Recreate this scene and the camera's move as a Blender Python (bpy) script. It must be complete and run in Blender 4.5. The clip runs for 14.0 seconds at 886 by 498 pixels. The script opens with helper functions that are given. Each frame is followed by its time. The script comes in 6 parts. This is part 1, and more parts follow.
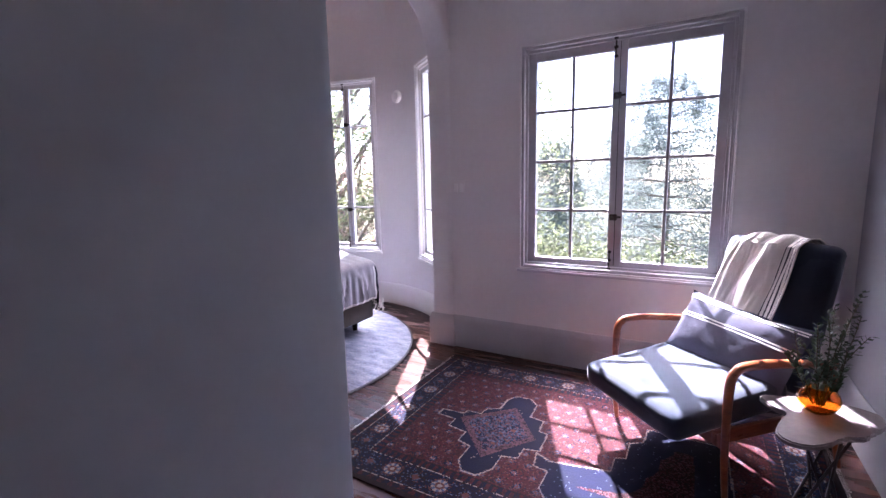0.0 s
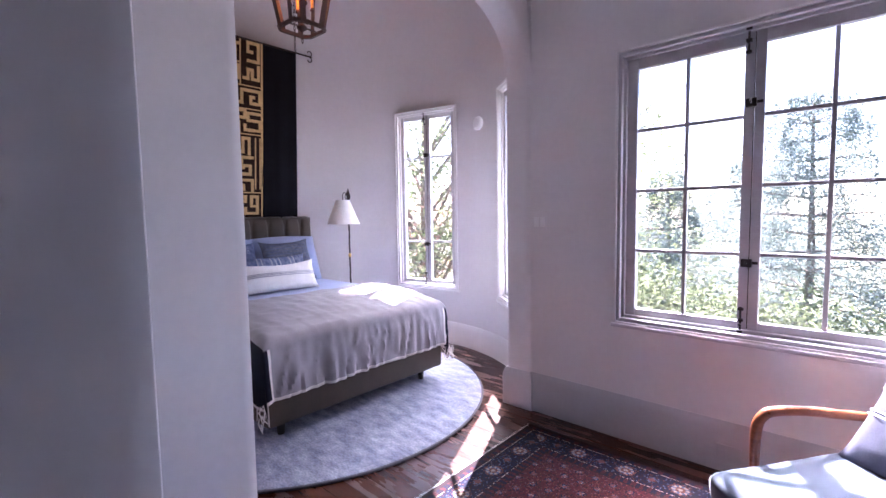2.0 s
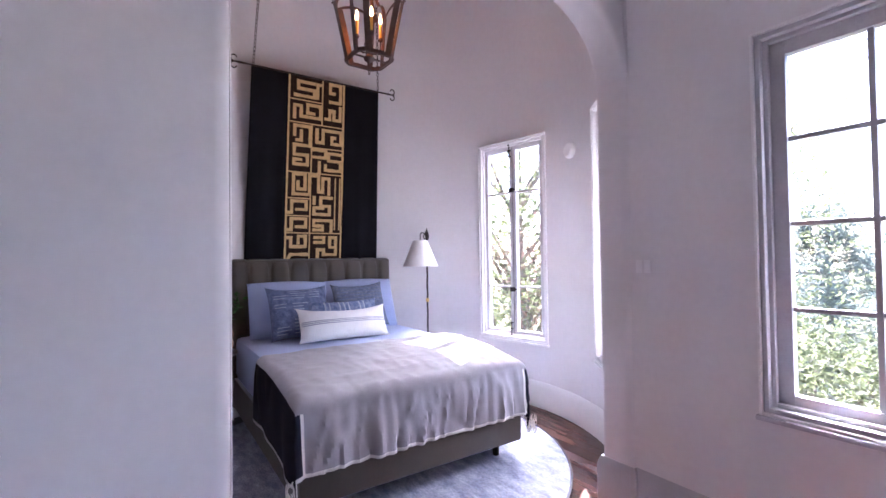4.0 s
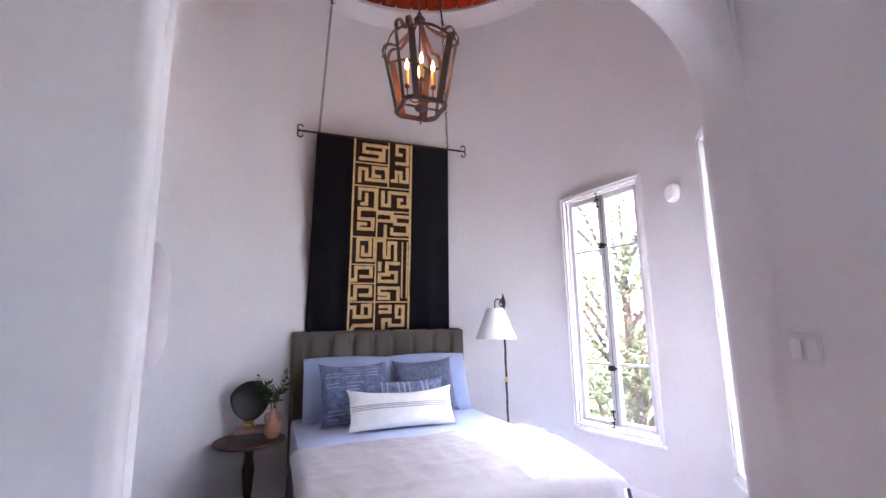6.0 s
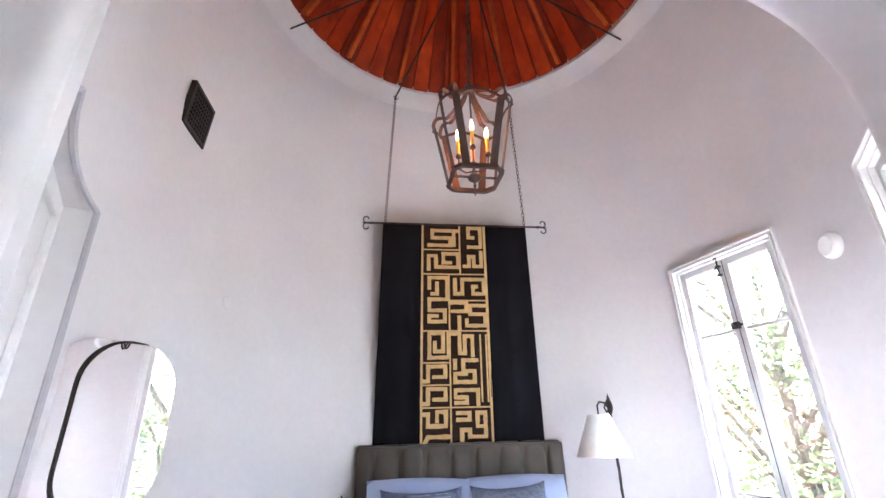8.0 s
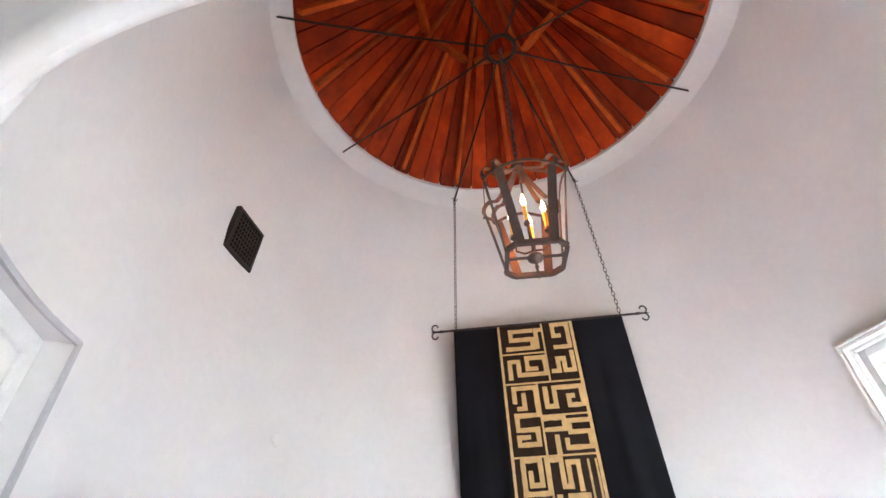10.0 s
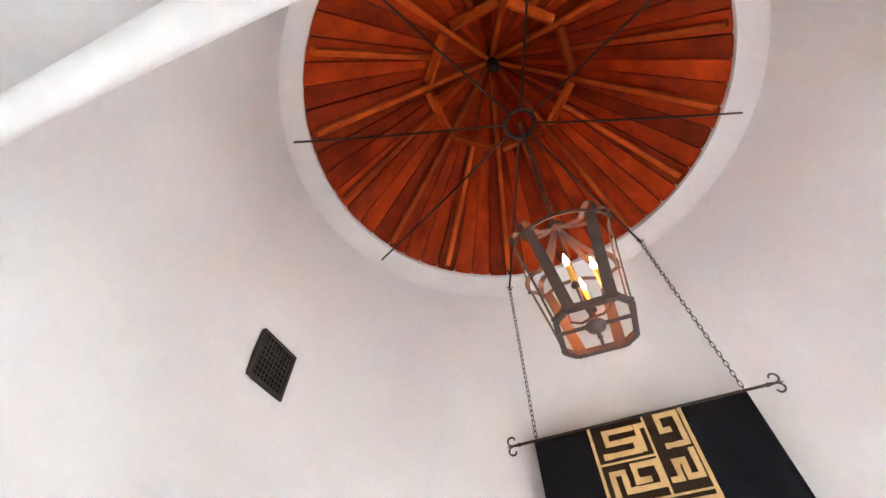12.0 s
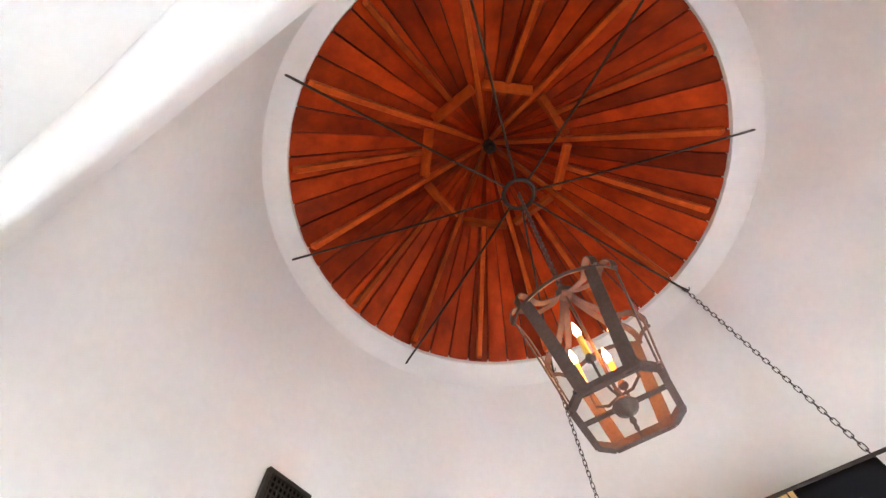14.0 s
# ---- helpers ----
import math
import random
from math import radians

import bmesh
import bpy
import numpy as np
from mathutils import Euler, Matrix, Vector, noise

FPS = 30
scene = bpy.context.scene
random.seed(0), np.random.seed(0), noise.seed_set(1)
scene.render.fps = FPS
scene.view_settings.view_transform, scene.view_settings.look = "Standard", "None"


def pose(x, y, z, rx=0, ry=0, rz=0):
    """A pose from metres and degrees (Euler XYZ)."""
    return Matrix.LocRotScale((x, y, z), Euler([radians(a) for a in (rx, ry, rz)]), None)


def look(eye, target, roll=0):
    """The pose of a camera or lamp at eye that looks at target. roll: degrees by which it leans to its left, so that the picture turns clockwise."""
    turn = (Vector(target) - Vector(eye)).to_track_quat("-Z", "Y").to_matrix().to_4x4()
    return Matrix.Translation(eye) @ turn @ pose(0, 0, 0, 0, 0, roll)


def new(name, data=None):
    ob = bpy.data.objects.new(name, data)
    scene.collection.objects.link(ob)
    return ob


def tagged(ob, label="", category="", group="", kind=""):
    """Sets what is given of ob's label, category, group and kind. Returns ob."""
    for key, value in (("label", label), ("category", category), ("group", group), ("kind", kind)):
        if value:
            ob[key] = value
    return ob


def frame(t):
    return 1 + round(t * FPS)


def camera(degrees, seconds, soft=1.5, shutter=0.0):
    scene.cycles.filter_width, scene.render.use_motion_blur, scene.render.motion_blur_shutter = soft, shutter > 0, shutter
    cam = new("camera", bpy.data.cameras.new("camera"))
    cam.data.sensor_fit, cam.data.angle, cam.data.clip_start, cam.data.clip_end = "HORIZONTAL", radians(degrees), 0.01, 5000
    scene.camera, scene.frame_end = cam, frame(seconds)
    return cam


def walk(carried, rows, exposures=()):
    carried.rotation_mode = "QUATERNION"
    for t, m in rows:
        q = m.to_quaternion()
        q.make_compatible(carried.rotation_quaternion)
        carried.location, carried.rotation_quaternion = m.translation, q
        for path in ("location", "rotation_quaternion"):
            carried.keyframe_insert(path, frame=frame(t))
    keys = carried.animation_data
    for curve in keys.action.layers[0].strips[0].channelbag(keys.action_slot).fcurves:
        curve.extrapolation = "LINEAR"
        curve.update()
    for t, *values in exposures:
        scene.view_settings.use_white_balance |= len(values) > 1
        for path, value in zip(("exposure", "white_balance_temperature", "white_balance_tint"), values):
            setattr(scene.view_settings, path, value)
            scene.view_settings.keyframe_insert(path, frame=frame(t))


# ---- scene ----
cam = camera(89.7, 14.0)
PATH = [
    (0, (0.141, 0.248, 1.404), (-0.843, 1.963, 1.104), -1.2),
    (0.5, (0.108, 0.38, 1.405), (-0.944, 2.06, 1.141), -1.2),
    (1, (0.081, 0.508, 1.403), (-1.059, 2.136, 1.178), -1.2),
    (1.5, (0.054, 0.637, 1.4), (-1.187, 2.194, 1.214), -1.0),
    (2, (0.021, 0.768, 1.398), (-1.324, 2.241, 1.252), -0.9),
    (2.5, (-0.02, 0.901, 1.396), (-1.459, 2.287, 1.292), -0.9),
    (3, (-0.071, 1.036, 1.397), (-1.59, 2.335, 1.335), -0.9),
    (5.5, (-0.457, 1.697, 1.436), (-2.267, 2.508, 1.691), -0.9),
    (6, (-0.553, 1.814, 1.451), (-2.395, 2.516, 1.79), -1.1),
    (6.5, (-0.652, 1.923, 1.468), (-2.515, 2.509, 1.896), -1.0),
    (7, (-0.752, 2.022, 1.487), (-2.626, 2.486, 2.011), -1.2),
    (7.5, (-0.853, 2.111, 1.507), (-2.721, 2.455, 2.135), -1.4),
    (8, (-0.954, 2.19, 1.529), (-2.795, 2.422, 2.275), -1.5),
    (10.5, (-1.448, 2.456, 1.655), (-2.942, 2.192, 2.958), -2.7),
    (11, (-1.544, 2.493, 1.684), (-2.931, 2.16, 3.086), -3.0),
    (11.5, (-1.637, 2.529, 1.715), (-2.914, 2.147, 3.206), -3.3),
    (12, (-1.727, 2.567, 1.747), (-2.896, 2.151, 3.315), -3.7),
    (12.5, (-1.81, 2.607, 1.781), (-2.875, 2.164, 3.415), -4.3),
    (13, (-1.882, 2.653, 1.817), (-2.835, 2.195, 3.515), -4.8),
    (13.5, (-1.94, 2.704, 1.854), (-2.78, 2.248, 3.611), -5.1),
    (14, (-1.975, 2.761, 1.894), (-2.731, 2.312, 3.69), -5.3),
]
walk(cam, [(t, look(eye, target, roll)) for t, eye, target, roll in PATH],
     exposures=[(0.0, 3.52, 5650, 31), (1.5, 3.78, 5620, 31), (3.0, 4.06, 5620, 29), (5.5, 4.38, 5680, 22), (8.0, 4.92, 5790, 11), (11.0, 5.24, 5950, 3), (14.0, 5.55, 6000, 2)])

# ---- light ----
SUN_ELEV, SUN_DIR = radians(49), (-0.388, 0.922)
world = bpy.data.worlds.new("sky_world")
scene.world = world
world.use_nodes = True
wn = world.node_tree
sky = wn.nodes.new("ShaderNodeTexSky")
sky.sky_type, sky.sun_disc, sky.sun_elevation = "NISHITA", False, SUN_ELEV
sky.sun_rotation = math.atan2(SUN_DIR[0], SUN_DIR[1])
wn.links.new(sky.outputs["Color"], wn.nodes["Background"].inputs["Color"])
wn.nodes["Background"].inputs["Strength"].default_value = 0.082
sun_data = bpy.data.lights.new("sun", "SUN")
sun_data.energy, sun_data.angle, sun_data.color = 5.0, radians(0.5), (1.0, 0.95, 0.88)
sun = new("sun", sun_data)
sd = Vector((SUN_DIR[0] * math.cos(SUN_ELEV), SUN_DIR[1] * math.cos(SUN_ELEV), math.sin(SUN_ELEV)))
sun.matrix_world = look(sd * 30, (0, 0, 0))


# ---- materials ----
def mat(name, color, rough=0.6, metal=0.0, vary=0.12, scale=6.0, fine=60.0, bump=0.1, second=None, per_piece=0.0, stretch=(1, 1, 1), island=False, sheen=0.0):
    """A surface with colour variation at two scales, fine relief and uneven gloss."""
    m = bpy.data.materials.new(name)
    m.use_nodes = True
    n, l = m.node_tree.nodes, m.node_tree.links
    b = n["Principled BSDF"]
    tc, mp = n.new("ShaderNodeTexCoord"), n.new("ShaderNodeMapping")
    mp.inputs["Scale"].default_value = stretch
    l.new(tc.outputs["Object"], mp.inputs["Vector"])
    big, small = n.new("ShaderNodeTexNoise"), n.new("ShaderNodeTexNoise")
    big.inputs["Scale"].default_value, big.inputs["Detail"].default_value = scale, 4
    small.inputs["Scale"].default_value, small.inputs["Detail"].default_value = fine, 5
    for t in (big, small):
        l.new(mp.outputs["Vector"], t.inputs["Vector"])
    if per_piece:
        add, comb = n.new("ShaderNodeVectorMath"), n.new("ShaderNodeCombineXYZ")
        if island:
            src = n.new("ShaderNodeNewGeometry").outputs["Random Per Island"]
        else:
            src = n.new("ShaderNodeObjectInfo").outputs["Random"]
        mul = n.new("ShaderNodeMath")
        mul.operation, mul.inputs[1].default_value = "MULTIPLY", 37.0
        l.new(src, mul.inputs[0])
        for k in range(3):
            l.new(mul.outputs[0], comb.inputs[k])
        l.new(mp.outputs["Vector"], add.inputs[0])
        l.new(comb.outputs[0], add.inputs[1])
        for t in (big, small):
            l.new(add.outputs[0], t.inputs["Vector"])
    ramp = n.new("ShaderNodeValToRGB")
    c2 = second or tuple(c * (1 - 2.2 * vary) for c in color)
    ramp.color_ramp.elements[0].position, ramp.color_ramp.elements[1].position = 0.3, 0.7
    ramp.color_ramp.elements[0].color, ramp.color_ramp.elements[1].color = (*c2, 1), (*color, 1)
    l.new(big.outputs["Fac"], ramp.inputs["Fac"])
    mix = n.new("ShaderNodeMix")
    mix.data_type, mix.blend_type = "RGBA", "MULTIPLY"
    mix.inputs["Factor"].default_value = min(1.0, vary * 3)
    grey = n.new("ShaderNodeMapRange")
    grey.inputs["From Min"].default_value, grey.inputs["From Max"].default_value = 0.3, 0.7
    grey.inputs["To Min"].default_value, grey.inputs["To Max"].default_value = 0.6, 1.15
    l.new(small.outputs["Fac"], grey.inputs["Value"])
    l.new(ramp.outputs["Color"], mix.inputs["A"])
    l.new(grey.outputs["Result"], mix.inputs["B"])
    out = mix.outputs["Result"]
    if per_piece:
        hsv, mr = n.new("ShaderNodeHueSaturation"), n.new("ShaderNodeMapRange")
        mr.inputs["To Min"].default_value, mr.inputs["To Max"].default_value = 1 - per_piece, 1 + per_piece
        l.new(src, mr.inputs["Value"])
        l.new(mr.outputs["Result"], hsv.inputs["Value"])
        l.new(out, hsv.inputs["Color"])
        out = hsv.outputs["Color"]
    l.new(out, b.inputs["Base Color"])
    rr = n.new("ShaderNodeMapRange")
    rr.inputs["To Min"].default_value, rr.inputs["To Max"].default_value = max(0.02, rough - 0.12), min(1.0, rough + 0.12)
    l.new(big.outputs["Fac"], rr.inputs["Value"])
    l.new(rr.outputs["Result"], b.inputs["Roughness"])
    b.inputs["Metallic"].default_value = metal
    b.inputs["Sheen Weight"].default_value = sheen
    if rough >= 0.85:  # cloth, pile and bark have hardly any gloss
        b.inputs["Specular IOR Level"].default_value = 0.12
    if bump:
        bp = n.new("ShaderNodeBump")
        bp.inputs["Strength"].default_value, bp.inputs["Distance"].default_value = bump, 0.004
        l.new(small.outputs["Fac"], bp.inputs["Height"])
        l.new(bp.outputs["Normal"], b.inputs["Normal"])
    return m


def glow(name, color, strength):
    m = bpy.data.materials.new(name)
    m.use_nodes = True
    b = m.node_tree.nodes["Principled BSDF"]
    b.inputs["Base Color"].default_value = (*color, 1)
    b.inputs["Emission Color"].default_value = (*color, 1)
    b.inputs["Emission Strength"].default_value = strength
    return m


def clear(name, color, ior=1.45, rough=0.0, trans=1.0):
    m = bpy.data.materials.new(name)
    m.use_nodes = True
    b = m.node_tree.nodes["Principled BSDF"]
    b.inputs["Base Color"].default_value = (*color, 1)
    b.inputs["Transmission Weight"].default_value = trans
    b.inputs["IOR"].default_value, b.inputs["Roughness"].default_value = ior, rough
    return m


def foliage(m, share=0.5):
    """Lets light through thin leaves."""
    n, l = m.node_tree.nodes, m.node_tree.links
    b, o = n["Principled BSDF"], n["Material Output"]
    tr, mx = n.new("ShaderNodeBsdfTranslucent"), n.new("ShaderNodeMixShader")
    l.new(b.inputs["Base Color"].links[0].from_socket, tr.inputs["Color"])
    mx.inputs[0].default_value = share
    l.new(b.outputs[0], mx.inputs[1])
    l.new(tr.outputs[0], mx.inputs[2])
    l.new(mx.outputs[0], o.inputs["Surface"])


PLASTER = mat("white_plaster", (0.70, 0.68, 0.675), 0.75, vary=0.025, scale=1.3, fine=26, bump=0.10)
TRIM = mat("white_trim_paint", (0.78, 0.77, 0.76), 0.42, vary=0.03, scale=4, fine=70, bump=0.05)
SASH = mat("grey_sash_paint", (0.46, 0.45, 0.475), 0.4, vary=0.05, scale=8, fine=90, bump=0.06)
TOWERSASH = mat("white_sash_paint", (0.60, 0.59, 0.60), 0.4, vary=0.04, scale=8, fine=90, bump=0.05)
# dark grey puts the dim corner's shade into the east wall's colour
EASTSHADE = mat("wall_darkened_for_shade", (0.33, 0.33, 0.36), 0.75, vary=0.03, scale=1.3, fine=26, bump=0.1)
# darker than the plaster so that the unseen hall returns less light
HALLDARK = mat("bounce_cutting_taupe", (0.20, 0.18, 0.17), 0.8, vary=0.03, scale=1.3, fine=26, bump=0.1)
BASE = mat("grey_baseboard_paint", (0.44, 0.44, 0.46), 0.45, vary=0.03, scale=4, fine=60, bump=0.05)
FLOORWOOD = mat("stained_oak_floor", (0.075, 0.024, 0.012), 0.26, vary=0.08, scale=2.2, fine=14, bump=0.025, per_piece=0.07, stretch=(1, 6, 6))
JOINT = mat("dark_joint", (0.02, 0.01, 0.008), 0.8)
CEDAR = mat("cedar_boards", (0.42, 0.042, 0.003), 0.55, vary=0.15, scale=1.8, fine=8, bump=0.14, second=(0.19, 0.017, 0.002), per_piece=0.42, island=True, stretch=(3, 3, 1.0))
RAFTER = mat("cedar_rafter", (0.54, 0.092, 0.010), 0.5, vary=0.15, scale=5, fine=24, bump=0.1, second=(0.30, 0.045, 0.006), per_piece=0.35)
IRON = mat("wrought_iron", (0.022, 0.017, 0.015), 0.6, metal=0.3, vary=0.2, scale=20, fine=90, bump=0.3, second=(0.045, 0.03, 0.025))
LANTERN = mat("rusted_lantern_iron", (0.105, 0.078, 0.07), 0.55, metal=0.25, vary=0.2, scale=18, fine=80, bump=0.35, second=(0.085, 0.05, 0.042))
HARDWARE = mat("black_hardware", (0.03, 0.025, 0.025), 0.45, metal=0.6, vary=0.1)
BRASS = mat("brass", (0.75, 0.52, 0.20), 0.3, metal=1.0, vary=0.08)
GLASS = clear("window_glass", (1, 1, 1))
MIRROR = mat("mirror_silver", (0.92, 0.93, 0.93), 0.02, metal=1.0, vary=0.0, bump=0.0)
for nd in MIRROR.node_tree.nodes["Principled BSDF"].inputs["Roughness"].links:
    MIRROR.node_tree.links.remove(nd)
MIRROR.node_tree.nodes["Principled BSDF"].inputs["Roughness"].default_value = 0.01
VELVET = mat("olive_brown_velvet", (0.080, 0.063, 0.045), 0.6, vary=0.12, scale=7, fine=160, bump=0.1, sheen=0.12)
LEG = mat("black_leg", (0.02, 0.018, 0.018), 0.5)
SHEET = mat("pale_blue_cotton", (0.37, 0.43, 0.63), 0.85, vary=0.04, scale=5, fine=140, bump=0.15, sheen=0.2)
LINEN = mat("oatmeal_linen", (0.325, 0.305, 0.322), 0.9, vary=0.06, scale=9, fine=220, bump=0.35, sheen=0.2)
NAVYEDGE = mat("black_throw_border", (0.015, 0.016, 0.03), 0.85, vary=0.1, fine=200, bump=0.2)
FRINGE = mat("cream_fringe", (0.75, 0.72, 0.68), 0.9, vary=0.05, fine=200)
INDIGO = mat("indigo_cloth", (0.09, 0.115, 0.21), 0.9, vary=0.22, scale=26, fine=150, bump=0.3, second=(0.20, 0.24, 0.36))
GREYBLUE = mat("grey_blue_cloth", (0.20, 0.22, 0.27), 0.9, vary=0.22, scale=40, fine=170, bump=0.3, second=(0.10, 0.12, 0.18))
BATIK = mat("batik_cloth", (0.10, 0.14, 0.27), 0.9, vary=0.2, scale=34, fine=150, bump=0.3, second=(0.28, 0.32, 0.44))
BATIKLINE = mat("batik_pale_line", (0.45, 0.48, 0.55), 0.9, vary=0.1, fine=150)
CREAM = mat("cream_wool", (0.80, 0.78, 0.74), 0.95, vary=0.05, scale=12, fine=180, bump=0.4, sheen=0.2)
GREYLINE = mat("grey_stripe_wool", (0.42, 0.42, 0.46), 0.95, vary=0.15, fine=180, bump=0.3)
BLACKCLOTH = mat("black_cotton", (0.010, 0.010, 0.014), 0.9, vary=0.2, scale=3, fine=260, bump=0.15)
BROWNCLOTH = mat("dark_brown_raffia", (0.035, 0.020, 0.014), 0.9, vary=0.15, scale=30, fine=200, bump=0.3)
TAN = mat("tan_raffia", (0.66, 0.44, 0.20), 0.9, vary=0.1, scale=20, fine=200, bump=0.4)
SHADE = mat("white_linen_shade", (0.85, 0.84, 0.80), 0.9, vary=0.03, scale=20, fine=200, bump=0.2)
DARKWOOD = mat("dark_walnut", (0.050, 0.018, 0.012), 0.35, vary=0.15, scale=5, fine=30, bump=0.1, stretch=(1, 8, 1))
TEAK = mat("oiled_teak", (0.30, 0.085, 0.028), 0.32, vary=0.15, scale=5, fine=40, bump=0.08, stretch=(2, 2, 9), second=(0.17, 0.042, 0.014))
NAVY = mat("navy_upholstery", (0.032, 0.044, 0.075), 0.85, vary=0.12, scale=6, fine=240, bump=0.25, sheen=0.3)
SLATE = mat("slate_pillow_cloth", (0.085, 0.085, 0.12), 0.9, vary=0.12, scale=9, fine=240, bump=0.25)
THROW = mat("cream_throw", (0.80, 0.74, 0.68), 0.95, vary=0.05, scale=10, fine=220, bump=0.35)
SLICE = mat("grey_wood_slice", (0.16, 0.13, 0.13), 0.45, vary=0.15, scale=9, fine=40, bump=0.1)
AMBER = clear("amber_glass", (0.95, 0.42, 0.02), 1.45, 0.02)
WATERLEAF = mat("eucalyptus_leaf", (0.05, 0.085, 0.05), 0.5, vary=0.2, scale=20, fine=80, per_piece=0.3, island=True)
STEM = mat("green_brown_stem", (0.07, 0.06, 0.03), 0.7)
OLIVELEAF = mat("olive_leaf", (0.06, 0.14, 0.04), 0.45, vary=0.2, scale=20, fine=80, per_piece=0.35, island=True)
CLAY = mat("terracotta", (0.42, 0.20, 0.12), 0.7, vary=0.12, scale=12, fine=70, bump=0.2)
BRONZE = mat("dark_bronze", (0.035, 0.030, 0.028), 0.45, metal=0.5, vary=0.2, scale=18, fine=60, bump=0.4)
BOOK = mat("book_cloth", (0.05, 0.045, 0.05), 0.7, vary=0.1)
TANBOOK = mat("tan_book_cloth", (0.30, 0.19, 0.12), 0.7, vary=0.1)
PAPER = mat("book_pages", (0.55, 0.47, 0.38), 0.9, vary=0.1, stretch=(1, 1, 30))
PLASTIC = mat("white_plastic", (0.80, 0.79, 0.77), 0.35, vary=0.02)
GRILLE = mat("dark_grille", (0.035, 0.03, 0.028), 0.5, metal=0.4, vary=0.15)
BLACKHOLE = mat("grille_back", (0.008, 0.008, 0.008), 0.9)
CANDLE = mat("amber_candle_sleeve", (0.85, 0.55, 0.08), 0.5, vary=0.05)
FLAME = glow("candle_bulb", (1.0, 0.55, 0.18), 1.6)
RUGBLUE = mat("distressed_blue_pile", (0.42, 0.44, 0.53), 0.95, vary=0.30, scale=8, fine=48, bump=0.8, second=(0.20, 0.225, 0.31), sheen=0.05, stretch=(1.0, 2.2, 1.0))
RUGEDGE = mat("rug_binding", (0.16, 0.16, 0.18), 0.9)
K_RED = mat("knot_madder", (0.068, 0.013, 0.017), 0.95, vary=0.16, scale=9, fine=120, bump=0.3, sheen=0.06)
K_NAVY = mat("knot_navy", (0.0058, 0.0077, 0.0288), 0.95, vary=0.14, scale=9, fine=120, bump=0.3, sheen=0.06)
K_IVORY = mat("knot_ivory", (0.3360, 0.2720, 0.2240), 0.95, vary=0.14, scale=9, fine=120, bump=0.3, sheen=0.06)
K_BLUE = mat("knot_blue", (0.0832, 0.1082, 0.1664), 0.95, vary=0.14, scale=9, fine=120, bump=0.3, sheen=0.06)
K_RUST = mat("knot_rust", (0.135, 0.052, 0.038), 0.95, vary=0.16, scale=9, fine=120, bump=0.3, sheen=0.06)
K_ROSE = mat("knot_rose", (0.12, 0.055, 0.066), 0.95, vary=0.16, scale=9, fine=120, bump=0.3, sheen=0.06)
K_DARK = mat("knot_brown", (0.0192, 0.0090, 0.0102), 0.95, vary=0.14, scale=9, fine=120, bump=0.3, sheen=0.06)
# bark and tree foliage lightened: outdoor haze is put into their colour
BARK = mat("haze_lightened_bark", (0.22, 0.18, 0.15), 0.9, vary=0.2, scale=3, fine=14, bump=0.5)
NEEDLE = mat("cedar_needles", (0.25, 0.30, 0.26), 0.7, vary=0.2, scale=1, fine=6, per_piece=0.4, island=True)
LEAF = mat("tree_leaves", (0.21, 0.24, 0.12), 0.6, vary=0.2, scale=1, fine=6, per_piece=0.5, island=True)
AUTUMN = mat("reddish_leaves", (0.28, 0.18, 0.14), 0.6, vary=0.2, scale=1, fine=6, per_piece=0.5, island=True)
for leafy in (NEEDLE, LEAF, AUTUMN, WATERLEAF, OLIVELEAF):
    foliage(leafy, 0.7)
for sawn in (CEDAR, RAFTER):
    sawn.node_tree.nodes["Principled BSDF"].inputs["Specular IOR Level"].default_value = 0.18
GRASS = mat("dry_grass_ground", (0.17, 0.16, 0.08), 0.95, vary=0.2, scale=0.3, fine=3, bump=0.3)
ROOFGREY = mat("pale_wall_far", (0.70, 0.69, 0.66), 0.8)


# ---- building tools ----
def B():
    return bmesh.new()


def box(bm, x0, x1, y0, y1, z0, z1, m=None, bevel=0.0):
    r = bmesh.ops.create_cube(bm, size=1.0)
    for v in r["verts"]:
        v.co = Vector((x0 + (v.co.x + 0.5) * (x1 - x0), y0 + (v.co.y + 0.5) * (y1 - y0), z0 + (v.co.z + 0.5) * (z1 - z0)))
    vs = r["verts"]
    if bevel:
        e = bmesh.ops.bevel(bm, geom=list({e for v in vs for e in v.link_edges}), offset=bevel, segments=2, affect="EDGES", profile=0.6)
        vs = list({v for v in e["verts"]} | {v for v in vs if v.is_valid})
    if m is not None:
        bmesh.ops.transform(bm, matrix=m, verts=[v for v in vs if v.is_valid])
    return bm


